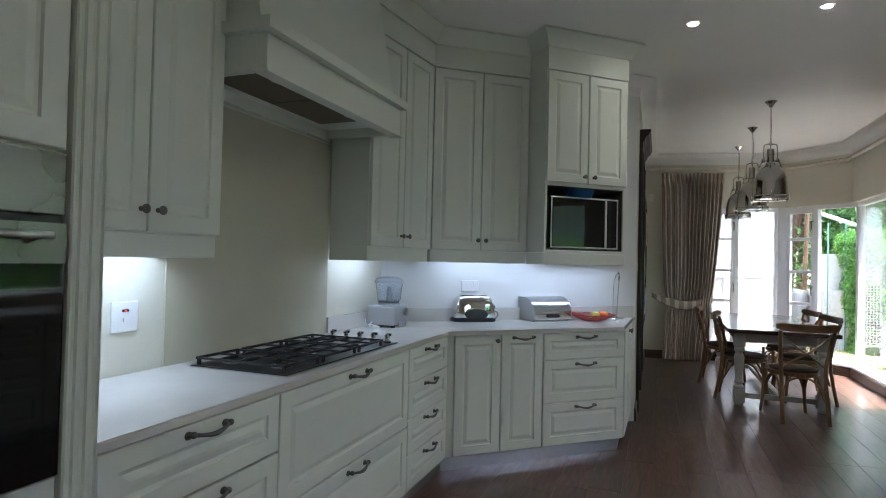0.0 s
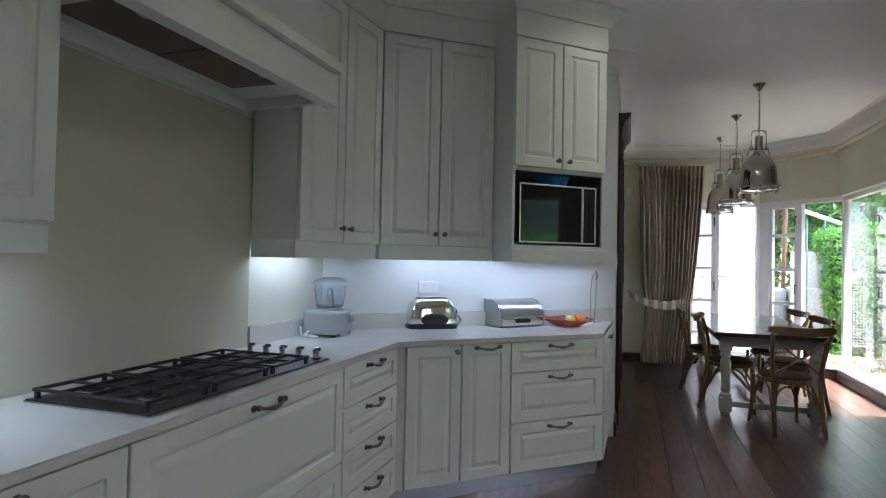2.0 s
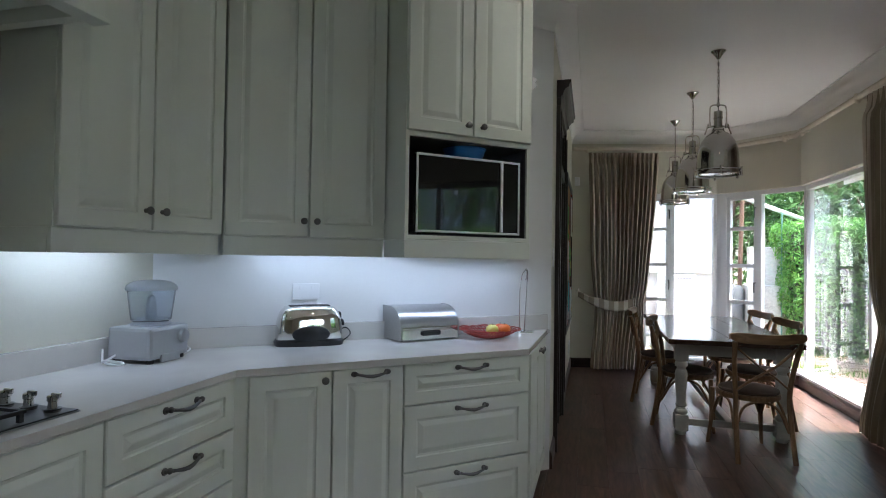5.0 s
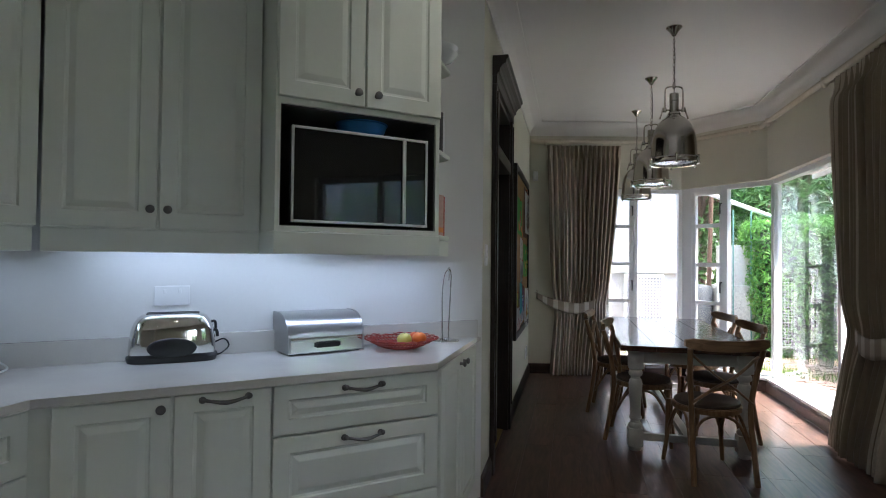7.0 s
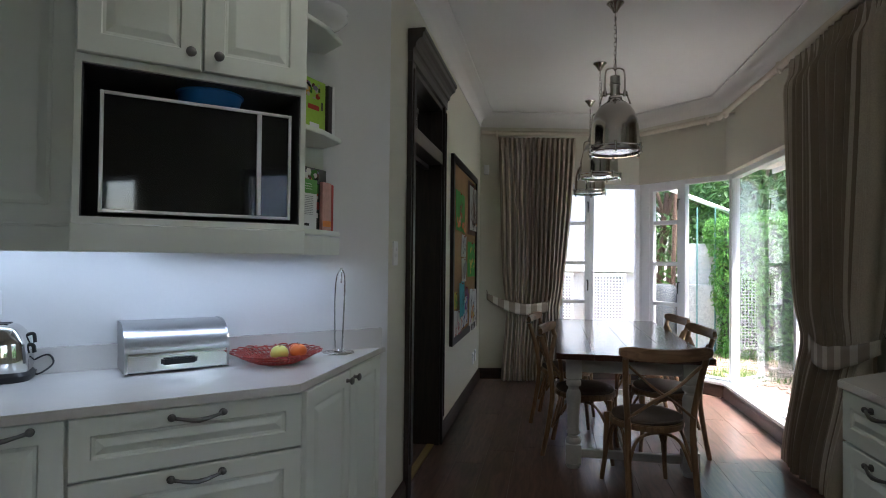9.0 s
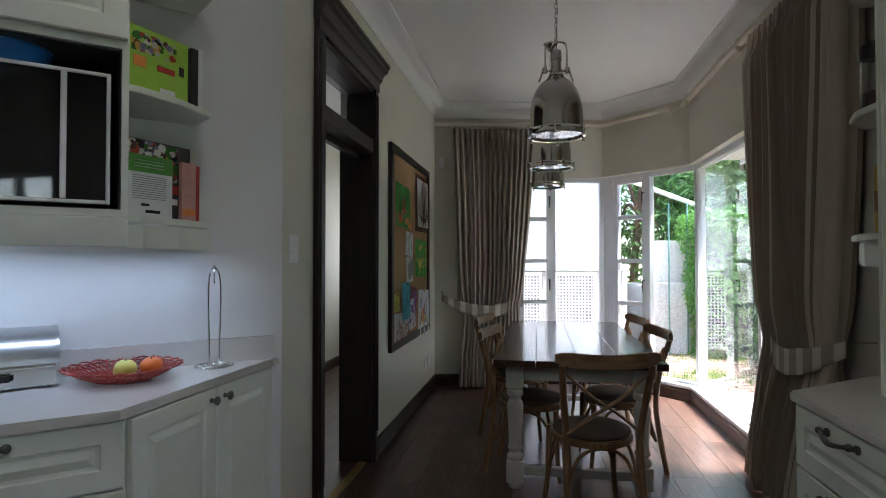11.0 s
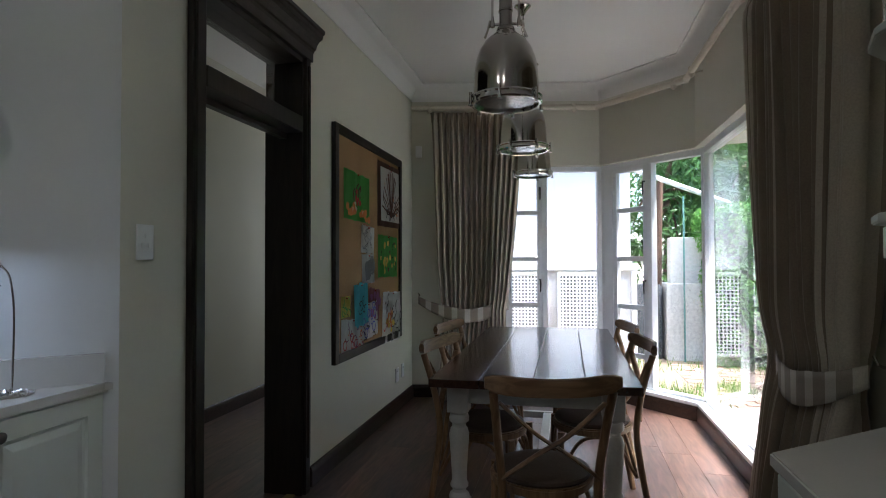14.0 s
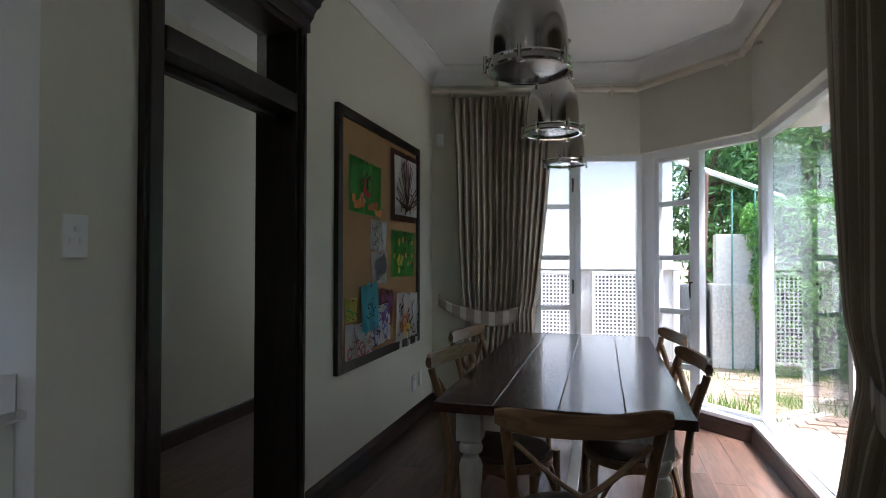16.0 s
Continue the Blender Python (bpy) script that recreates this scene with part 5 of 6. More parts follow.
part("lever", tube(bent([(0.148, -0.01, 0.12), (0.168, -0.01, 0.115), (0.172, -0.01, 0.09)], 4), 0.007, 8), M_BLACK, ts, smooth=True)
part("lever", tube(bent([(0.146, 0.03, 0.15), (0.162, 0.03, 0.15), (0.166, 0.03, 0.12)], 4), 0.006, 8), M_BLACK, ts, smooth=True)
part("cable", tube(bent([(0.15, 0.06, 0.05), (0.20, 0.06, 0.07), (0.22, 0.04, 0.04), (0.18, 0.03, 0.008), (0.14, 0.085, 0.006)], 8), 0.0035, 6), M_BLACK, ts, "black cable", True)

bb = thing("bread_bin", "stainless steel roll-top bread bin", "bread bin", pose(-0.735, 4.81, TOP + 0.0005, 0, 0, 47) @ Matrix.Scale(1.07, 4))
BWD, BD = 0.345, 0.22
prof = [(-BD / 2, 0.006), (-BD / 2, 0.065)] + [(-BD / 2 + (0.12 - 0.12 * math.cos(a)), 0.065 + 0.105 * math.sin(a)) for a in [i * math.pi / 2 / 9 for i in range(1, 10)]] + [(BD / 2, 0.17), (BD / 2, 0.006)]
bm = bmesh.new()
ra = [bm.verts.new((-BWD / 2 + 0.008, y, z)) for y, z in prof]
rb_ = [bm.verts.new((BWD / 2 - 0.008, y, z)) for y, z in prof]
for i in range(len(prof)):
    bm.faces.new((ra[i], ra[(i + 1) % len(prof)], rb_[(i + 1) % len(prof)], rb_[i]))
part("roll_top", bm, M_STEEL, bb, "brushed steel roll top", True)
for x in (-1, 1):
    bm = bmesh.new()
    a_ = [bm.verts.new((x * BWD / 2, y * 1.02, z * 1.015)) for y, z in prof]
    b_ = [bm.verts.new((x * (BWD / 2 - 0.0085), y * 1.02, z * 1.015)) for y, z in prof]
    for i in range(len(prof)):
        bm.faces.new((a_[i], a_[(i + 1) % len(prof)], b_[(i + 1) % len(prof)], b_[i]))
    bm.faces.new(a_), bm.faces.new(b_[::-1])
    part("end_cheek", bm, M_STEEL, bb, smooth=True)
part("lid_edge", box(-BWD / 2 + 0.01, BWD / 2 - 0.01, -BD / 2 - 0.004, -BD / 2 + 0.001, 0.062, 0.072, 0.002), M_CHROME, bb)
part("lower_front", box(-BWD / 2 + 0.01, BWD / 2 - 0.01, -BD / 2 - 0.002, -BD / 2 - 0.0005, 0.01, 0.061), M_CHROME, bb, "mirror-polished lower front")
part("handle", prism([(-0.05, -BD / 2 - 0.016), (0.05, -BD / 2 - 0.016), (0.06, -BD / 2 - 0.0025), (-0.06, -BD / 2 - 0.0025)], 0.028, 0.052, 0.004), M_BLACK, bb, "black handle recess")
for x in (-0.15, 0.15):
    for y in (-0.08, 0.08):
        part("foot", lathe([(0.01, 0), (0.01, 0.0065)], 10, at=(x, y, 0)), M_BLACK, bb)

# red wire fruit bowl with fruit
M_RED = mat("red_lacquer_wire", (0.30, 0.035, 0.025), 0.35, var=0.15)
fb = thing("fruit_bowl", "wide shallow red pierced metal fruit bowl", "bowl", pose(-0.375, 4.975, TOP + 0.0005, 0, 0, 10) @ Matrix.Scale(1.07, 4))
bm = bmesh.new()
for r, z in ((0.06, 0.004), (0.085, 0.008), (0.11, 0.018), (0.135, 0.03), (0.155, 0.042)):
    tube([(r * math.cos(2 * math.pi * i / 40), r * math.sin(2 * math.pi * i / 40), z) for i in range(40)], 0.0028, 6, bm, True)
for i in range(44):
    a = 2 * math.pi * i / 44
    tube([(0.055 * math.cos(a), 0.055 * math.sin(a), 0.004), (0.11 * math.cos(a + 0.12), 0.11 * math.sin(a + 0.12), 0.018), (0.155 * math.cos(a), 0.155 * math.sin(a), 0.042)], 0.0026, 5, bm)
    tube([(0.055 * math.cos(a), 0.055 * math.sin(a), 0.005), (0.11 * math.cos(a - 0.12), 0.11 * math.sin(a - 0.12), 0.019), (0.155 * math.cos(a), 0.155 * math.sin(a), 0.043)], 0.0026, 5, bm)
part("wire_mesh", bm, M_RED, fb, smooth=True)
bm = bmesh.new()
for i in range(22):
    a = 2 * math.pi * i / 22
    tube([(0.155 * math.cos(a + d) + k * math.cos(a), 0.155 * math.sin(a + d) + k * math.sin(a), 0.043 + z) for d, k, z in ((-0.14, 0, 0), (-0.1, 0.012, 0.004), (0, 0.018, 0.006), (0.1, 0.012, 0.004), (0.14, 0, 0))], 0.003, 5, bm)
part("scalloped_rim", bm, M_RED, fb, smooth=True)
part("base_plate", lathe([(0.06, 0.0), (0.062, 0.003), (0.004, 0.0035)], 28), M_RED, fb)


def fruit(label, category, x, y, z, r, m, squash=0.92):
    f = thing(category, label, category, fb.matrix_world @ pose(x, y, z))
    bm = bmesh.new()
    bmesh.ops.create_uvsphere(bm, u_segments=20, v_segments=14, radius=r)
    for v in bm.verts:
        d = math.hypot(v.co.x, v.co.y) / r
        v.co.z = v.co.z * squash - (0.28 * r * math.exp(-(d / 0.25) ** 2) if v.co.z > 0 else 0)
    part("flesh", bm, m, f, smooth=True)
    part("stalk", tube([(0, 0, r * 0.6), (0.002, 0.001, r * 0.98)], 0.0016, 5), M_BARKY, f)


M_BARKY = mat("stalk_brown", (0.10, 0.06, 0.03), 0.8)
fruit("yellow-green apple in the red bowl", "apple", 0.02, -0.03, 0.042, 0.034, mat("apple_skin", (0.62, 0.58, 0.14), 0.3, var=0.12, scale=12))
fruit("ripe orange tomato in the red bowl", "tomato", 0.085, 0.0, 0.046, 0.033, mat("orange_skin", (0.70, 0.17, 0.03), 0.35, var=0.1, scale=12), 0.85)
fruit("ripe orange tomato in the red bowl", "tomato", 0.062, 0.06, 0.042, 0.031, mat("tomato_skin", (0.62, 0.10, 0.03), 0.3, var=0.1, scale=12), 0.85)

tw = thing("paper_towel_holder", "empty chrome wire paper towel holder", "holder", pose(-0.215, 5.26, TOP + 0.0005, 0, 0, 30))
bm = bmesh.new()
for r in (0.07, 0.055, 0.035):
    tube([(r * math.cos(2 * math.pi * i / 32), r * math.sin(2 * math.pi * i / 32), 0.004) for i in range(32)], 0.0032, 6, bm, True)
tube([(-0.07, 0, 0.004), (0.07, 0, 0.004)], 0.003, 6, bm)
part("base", bm, M_CHROME, tw, smooth=True)
for s in (-1, 1):
    part("upright", tube(bent([(s * 0.016, 0, 0.004), (s * 0.019, 0, 0.12), (s * 0.022, -0.01, 0.26), (s * 0.018, -0.03, 0.35), (s * 0.004, -0.05, 0.385)], 8), 0.0032, 7), M_CHROME, tw, smooth=True)
part("hook", tube(bent([(0.0, -0.05, 0.385), (0, -0.055, 0.36), (0, -0.05, 0.33), (0, -0.04, 0.325)], 6), 0.003, 7), M_CHROME, tw, smooth=True)
part("finial", lathe([(0.003, -0.008), (0.009, 0), (0.003, 0.008)], 12, at=(0, -0.05, 0.385)), M_CHROME, tw, smooth=True)
part("hub", lathe([(0.011, 0.004), (0.011, 0.012), (0.004, 0.02)], 12), M_CHROME, tw, smooth=True)


def plate(name, label, category, m, w, h, rockers, red=False):
    """A wall plate in the local xz plane, facing -y."""
    p = thing(name, label, category, m)
    part("plate", box(-w / 2, w / 2, -0.009, -0.0005, -h / 2, h / 2, 0.003), M_WHITEPL, p)
    for x, z, rw, rh in rockers:
        part("rocker", box(x - rw / 2, x + rw / 2, -0.014, -0.0092, z - rh / 2, z + rh / 2, 0.0015), M_WHITEPL, p)
    if red:
        part("indicator", box(-0.014, 0.014, -0.0115, -0.0092, 0.018, 0.028, 0.001), M_BLACK, p, "dark indicator window with a red neon")
        part("neon", box(-0.004, 0.004, -0.0125, -0.0116, 0.020, 0.026), glow("red_neon", (1.0, 0.05, 0.02), 0.12), p, "red neon")
    return p


cookw = pose(XW + 0.001, 1.835, 1.13, 0, 0, 90)
plate("cooker_switch", "white cooker isolator switch on the splashback wall", "switch", cookw, 0.115, 0.115, [(0, -0.012, 0.018, 0.016)], True)
sp = B0 + U * ((-1.25 - B0.x) / U.x)
plate("wall_socket", "white double socket above the toaster", "socket", pose(sp.x, sp.y, 1.175, 0, 0, ANG), 0.14, 0.085, [(-0.03, 0.02, 0.012, 0.018), (0.03, 0.02, 0.012, 0.018)])
plate("light_switch", "white light switch plate beside the dark doorway", "switch", pose(XD, 5.63, 1.374, 0, 0, 90), 0.08, 0.125, [(0.0, 0.022, 0.014, 0.016), (-0.016, -0.012, 0.014, 0.016), (0.016, -0.012, 0.014, 0.016)])
plate("wall_socket", "small white wall socket above the skirting", "socket", pose(XD, 8.68, 0.31, 0, 0, 90), 0.09, 0.12, [(0, 0.03, 0.012, 0.018)])
plate("wall_socket", "small white wall socket above the skirting", "socket", pose(XD, 8.85, 0.32, 0, 0, 90), 0.075, 0.12, [(0, 0.03, 0.012, 0.018)])
sn = P0 + dA * 0.07
al = thing("alarm_sensor", "small white alarm sensor high in the corner", "sensor", pose(sn.x, sn.y, 2.31, 0, 0, math.degrees(math.atan2(dA.y, dA.x))))
part("case", box(-0.03, 0.03, -0.042, -0.001, 0, 0.11, 0.01), M_WHITEPL, al)
part("sensor_lens", box(-0.02, 0.02, -0.046, -0.0425, 0.02, 0.055, 0.003), M_WHITEPL, al)

# fittings for all six spots; the last four are unseen additions
for x, y in ((0.315, 4.365), (1.075, 4.325), (0.355, 2.2), (1.138, 2.2), (0.355, 0.0), (1.138, 0.0)):
    dl = thing("downlight", "small white recessed ceiling downlight, switched on", "ceiling light", pose(x, y, HIGH), "kitchen downlights")
    part("rim", lathe([(0.042, 0.0), (0.042, -0.005), (0.030, -0.007), (0.027, -0.004), (0.027, 0.0)], 24, close=False), M_WHITEPL, dl, smooth=True)
    part("lamp_face", lathe([(0.0265, -0.001), (0.0265, -0.003), (0.01, -0.0035)], 20), M_BULB, dl, "glowing lamp face")

# cork pinboard with drawings
pb = thing("pinboard", "cork pinboard in a dark frame with pinned drawings", "pinboard", pose(XD + 0.001, 7.265, 0.645, 0, 0, 90))
PW, PH = 1.485, 1.555
part("frame", bars(bmesh.new(), 0, PW, 0, PH, 0.06, -0.03, -0.0005), M_DARK, pb)
part("cork", box(0.061, PW - 0.061, -0.014, -0.004, 0.061, PH - 0.061), mat("cork", (0.34, 0.20, 0.09), 0.9, var=0.18, bump=0.5, scale=45), pb, "tan cork sheet")
INK = {k: mat(k + "_paint", c, 0.7, var=0.1) for k, c in dict(black=(0.02, 0.015, 0.015), green=(0.08, 0.36, 0.06), brown=(0.12, 0.05, 0.03), orange=(0.62, 0.22, 0.05), red=(0.5, 0.05, 0.04), yellow=(0.65, 0.5, 0.08), blue=(0.12, 0.14, 0.5), teal=(0.10, 0.48, 0.55), purple=(0.25, 0.08, 0.2), white=(0.72, 0.71, 0.68), grey=(0.3, 0.3, 0.31), maroon=(0.2, 0.06, 0.06)).items()}


def drawing(label, y, z, w, h, ground, strokes, seed, tilt=0.0, depth=0.0, edge=0.0):
    """A sheet pinned to the board with painted strokes; y, z are its lower left corner on the wall."""
    d = thing("drawing", label, "drawing", pose(XD + 0.001, y - 0.05, z + 0.01, 0, tilt, 90), "drawings on the pinboard")
    r = random.Random(seed)
    Y = -0.016 - depth
    bm = bmesh.new()
    n = 10
    top = [bm.verts.new((w * i / n, Y - 0.004 * math.sin(i * 1.3 + seed) ** 2, h + edge * r.uniform(-1, 1))) for i in range(n + 1)]
    bot = [bm.verts.new((w * i / n, Y - 0.006 * math.cos(i * 0.9 + seed) ** 2, edge * r.uniform(-1, 1))) for i in range(n + 1)]
    for i in range(n):
        bm.faces.new((bot[i], bot[i + 1], top[i + 1], top[i]))
    bmesh.ops.solidify(bm, geom=bm.faces[:], thickness=0.001)
    part("sheet", bm, INK[ground], d)
    for colour, kind, count, (x0, x1, z0, z1), size in strokes:
        bm = bmesh.new()
        for _ in range(count):
            cx, cz = w * r.uniform(x0, x1), h * r.uniform(z0, z1)
            if kind == "dot":
                k = 9
                s = size * r.uniform(0.6, 1.2)
                bm.faces.new([bm.verts.new((min(w, max(0, cx + s * math.cos(6.283 * i / k) * r.uniform(0.8, 1.2))), Y - 0.0125, min(h, max(0, cz + s * math.sin(6.283 * i / k) * r.uniform(0.8, 1.3))))) for i in range(k)])
            else:
                if kind == "ray":
                    a = r.uniform(0.15, 2.99)
                    pts = [(w * 0.5 + math.cos(a) * w * 0.5 * t, h * z0 + math.sin(a) * h * (z1 - z0) * t + 0.01 * math.sin(7 * t + cx * 50)) for t in (0, 0.3, 0.6, 1)]
                elif kind == "loop":
                    s = size * r.uniform(2, 4)
                    pts = [(cx + s * math.cos(k * 0.9), cz + s * math.sin(k * 0.9)) for k in range(8)]
                else:
                    a = r.uniform(0, 6.28) if kind == "line" else r.gauss(1.57, 0.15)
                    ln = size * r.uniform(5, 10)
                    pts = [(cx + math.cos(a + 0.4 * math.sin(t * 4)) * ln * t, cz + math.sin(a + 0.4 * math.sin(t * 4)) * ln * t) for t in (0, 0.33, 0.66, 1)]
                pts = [(min(w - size / 2, max(size / 2, p)), min(h - size / 2, max(size / 2, q))) for p, q in pts]
                for (ax_, az), (bx_, bz) in zip(pts, pts[1:]):
                    v = Vector((bx_ - ax_, bz - az))
                    if v.length < 1e-5:
                        continue
                    m = Vector((-v.y, v.x)).normalized() * size / 2
                    bm.faces.new([bm.verts.new((p, Y - 0.0115, q)) for p, q in ((ax_ - m.x, az - m.y), (bx_ - m.x, bz - m.y), (bx_ + m.x, bz + m.y), (ax_ + m.x, az + m.y))])
        if len(bm.verts):
            tagged(part("brushwork", bm, INK[colour], d), "", "", "", "stuff")
        else:
            bm.free()
    part("pin", lathe([(0.004, 0), (0.006, 0.004), (0.004, 0.009)], 10), INK["red"], d).matrix_local = pose(w / 2, Y - 0.006, h - 0.012, 90)
    return d


ALL = (0.08, 0.92, 0.08, 0.92)
drawing("green painting with orange shapes along its foot", 7.47, 1.585, 0.50, 0.34, "green", [("brown", "up", 6, (0.3, 0.6, 0.35, 0.5), 0.012), ("orange", "dot", 14, (0.06, 0.94, 0.06, 0.3), 0.03), ("red", "dot", 6, (0.4, 0.6, 0.3, 0.6), 0.02), ("white", "dot", 5, (0.1, 0.9, 0.2, 0.4), 0.015)], 3, 1.5, edge=0.006)
drawing("dark tree painting on white card with a brown border", 8.165, 1.575, 0.585, 0.52, "brown", [("white", "dot", 0, ALL, 0.01)], 5, -0.5)
drawing("black branching tree painted on white paper", 8.21, 1.62, 0.495, 0.43, "white", [("brown", "ray", 20, (0, 1, 0.1, 0.95), 0.014), ("black", "line", 14, (0.1, 0.9, 0.05, 0.4), 0.012), ("orange", "dot", 4, ALL, 0.012)], 6, -0.5, 0.012)
drawing("green and yellow spotted painting on paper", 8.17, 1.17, 0.50, 0.34, "green", [("yellow", "dot", 16, ALL, 0.022), ("black", "line", 7, (0.1, 0.9, 0.3, 0.95), 0.01), ("brown", "dot", 8, ALL, 0.014)], 7, 1.0, edge=0.006)
drawing("small grey pencil sketch on white paper", 7.80, 1.36, 0.28, 0.20, "white", [("grey", "line", 14, (0.1, 0.8, 0.1, 0.8), 0.008), ("black", "line", 5, ALL, 0.006)], 8, 2, edge=0.004)
drawing("small grey print with a white border", 7.82, 1.13, 0.27, 0.215, "white", [("grey", "dot", 22, (0.25, 0.75, 0.25, 0.75), 0.045), ("white", "dot", 6, (0.3, 0.7, 0.3, 0.7), 0.008), ("black", "line", 3, (0.3, 0.7, 0.2, 0.4), 0.006)], 9, -1)
drawing("teal shaped card with dark writing marks", 7.64, 0.83, 0.27, 0.30, "teal", [("black", "line", 9, (0.25, 0.7, 0.3, 0.65), 0.007)], 10, -3, 0.014, 0.014)
drawing("maroon painted paper shape", 7.93, 0.86, 0.26, 0.24, "maroon", [("purple", "dot", 10, ALL, 0.03), ("brown", "line", 6, ALL, 0.01)], 11, 6, 0.003, 0.012)
drawing("white paper with red and purple swirls", 7.42, 0.69, 0.41, 0.22, "white", [("red", "loop", 7, ALL, 0.009), ("purple", "line", 16, ALL, 0.008), ("orange", "line", 8, ALL, 0.007)], 12, 3, 0.002, 0.004)
drawing("white paper with blue curved lines", 7.72, 0.72, 0.42, 0.26, "white", [("blue", "loop", 9, ALL, 0.01), ("black", "line", 8, (0.1, 0.9, 0.05, 0.5), 0.009)], 13, -2, 0.007, 0.004)
drawing("white paper with bold coloured brush strokes", 8.245, 0.64, 0.515, 0.41, "white", [("black", "up", 16, (0.05, 0.95, 0.25, 0.8), 0.012), ("orange", "dot", 8, (0.15, 0.6, 0.35, 0.6), 0.022), ("red", "line", 8, (0.1, 0.8, 0.3, 0.6), 0.01), ("yellow", "dot", 6, (0.15, 0.6, 0.2, 0.5), 0.02), ("black", "line", 12, (0.3, 0.95, 0.02, 0.35), 0.01)], 14, 2.5, 0.010, 0.005)
drawing("small yellow drawing on paper", 7.43, 0.92, 0.17, 0.14, "yellow", [("green", "line", 8, ALL, 0.008), ("black", "line", 3, ALL, 0.006)], 15, 0)
part("blade_hub", lathe([(0.02, 0.15), (0.018, 0.2), (0.012, 0.235), (0.004, 0.24)], 16), M_SILVERP, fp, "grey blade hub", True)

# ---- the garden ----
def leafy(name, color, dark):
    m = bpy.data.materials.new(name)
    m.use_nodes = True
    n, l = m.node_tree.nodes, m.node_tree.links
    b = n["Principled BSDF"]
    g = n.new("ShaderNodeNewGeometry")
    r = n.new("ShaderNodeValToRGB")
    r.color_ramp.elements[0].color, r.color_ramp.elements[1].color = (*dark, 1), (*color, 1)
    l.new(g.outputs["Random Per Island"], r.inputs[0])
    l.new(r.outputs[0], b.inputs["Base Color"])
    b.inputs["Roughness"].default_value = 0.5
    b.inputs["Subsurface Weight"].default_value = 0.0
    tr = n.new("ShaderNodeBsdfTranslucent")
    l.new(r.outputs[0], tr.inputs[0])
    mix = n.new("ShaderNodeMixShader")
    mix.inputs[0].default_value = 0.35
    l.new(b.outputs[0], mix.inputs[1])
    l.new(tr.outputs[0], mix.inputs[2])
    l.new(mix.outputs[0], n["Material Output"].inputs[0])
    return m


M_LEAF = leafy("tree_leaf", (0.10, 0.22, 0.045), (0.025, 0.075, 0.015))
M_HEDGE = leafy("hedge_leaf", (0.19, 0.40, 0.07), (0.05, 0.17, 0.03))
M_GRASS = leafy("grass_blade", (0.22, 0.33, 0.08), (0.08, 0.16, 0.03))
M_BARK = mat("bark", (0.10, 0.055, 0.035), 0.9, var=0.3, bump=0.6, scale=10)
M_HOUSE = mat("white_render", (0.68, 0.68, 0.67), 0.8, var=0.03, bump=0.1)
M_OLDWALL = mat("weathered_garden_wall", (0.52, 0.51, 0.47), 0.9, var=0.45, bump=0.4, scale=9)
M_SOIL = mat("garden_soil", (0.25, 0.19, 0.13), 0.95, var=0.35, bump=0.7, scale=7)
M_PAVER = mat("clay_paver", (0.38, 0.26, 0.19), 0.85, var=0.2, rand=0.3, bump=0.3, scale=25)
M_TILE = mat("grey_roof_tile", (0.16, 0.15, 0.15), 0.8, var=0.2)


def leaves(rnd, n, place, size, flat=0.6):
    """Many small two-faced leaves; place gives each one's centre and the way it faces."""
    V, F = [], []
    for _ in range(n):
        c, out = place()
        d = (out + Vector((rnd.gauss(0, 0.6), rnd.gauss(0, 0.6), rnd.gauss(0, 0.6)))).normalized()
        a = d.orthogonal().normalized()
        a.rotate(Matrix.Rotation(rnd.uniform(0, 6.28), 3, d))
        b = d.cross(a)
        s = size * rnd.uniform(0.6, 1.35)
        k = len(V)
        V += [c - a * s, c + b * s * flat * 0.5 + d * s * 0.12, c + a * s, c - b * s * flat * 0.5 + d * s * 0.12]
        F += [(k, k + 1, k + 2), (k, k + 2, k + 3)]
    return V, F


def leaf_mesh(name, parts, material, parent):
    me = bpy.data.meshes.new(name)
    V, F = parts
    me.from_pydata(V, [], F)
    me.materials.append(material)
    o = new(name, me)
    o.parent = parent
    return o


GZ = -0.10
structure("ground", prism([(-150, -150), (150, -150), (150, 200), (-150, 200)], GZ - 1.5, GZ), M_SOIL, "bare brown garden soil reaching far off", "ground")


def tree(x, y, h, rad, seed, n, lean=0.0):
    r = random.Random(seed)
    t = thing("tree", "leafy dark green garden tree behind the wall", "tree", pose(x, y, GZ), "garden trees")
    top = Vector((lean, 0, h * 0.55))
    part("trunk", tube(bent([(0, 0, -0.1), (lean * 0.3, 0.05, h * 0.2), (lean * 0.6, -0.05, h * 0.4), tuple(top)], 5), [0.11 - 0.004 * i for i in range(16)], 9), M_BARK, t, smooth=True)
    blobs = []
    for i in range(9):
        a = r.uniform(0, 6.28)
        q = Vector((math.cos(a) * rad * r.uniform(0.35, 0.8), math.sin(a) * rad * r.uniform(0.35, 0.8), h * r.uniform(0.3, 0.9)))
        blobs.append((q, rad * r.uniform(0.35, 0.6)))
        part("limb", tube(bent([tuple(top * r.uniform(0.5, 0.95)), tuple((top + q) / 2 + Vector((0, 0, 0.2))), tuple(q)], 4), [0.045 - 0.004 * i for i in range(9)], 6), M_BARK, t, smooth=True)

    def place():
        q, s = r.choice(blobs)
        d = Vector((r.gauss(0, 1), r.gauss(0, 1), r.gauss(0, 1))).normalized()
        return q + d * s * r.uniform(0.55, 1.12), (d + Vector((0, 0, 0.5))).normalized()
    leaf_mesh("crown", leaves(r, n, place, 0.10), M_LEAF, t)
    return t


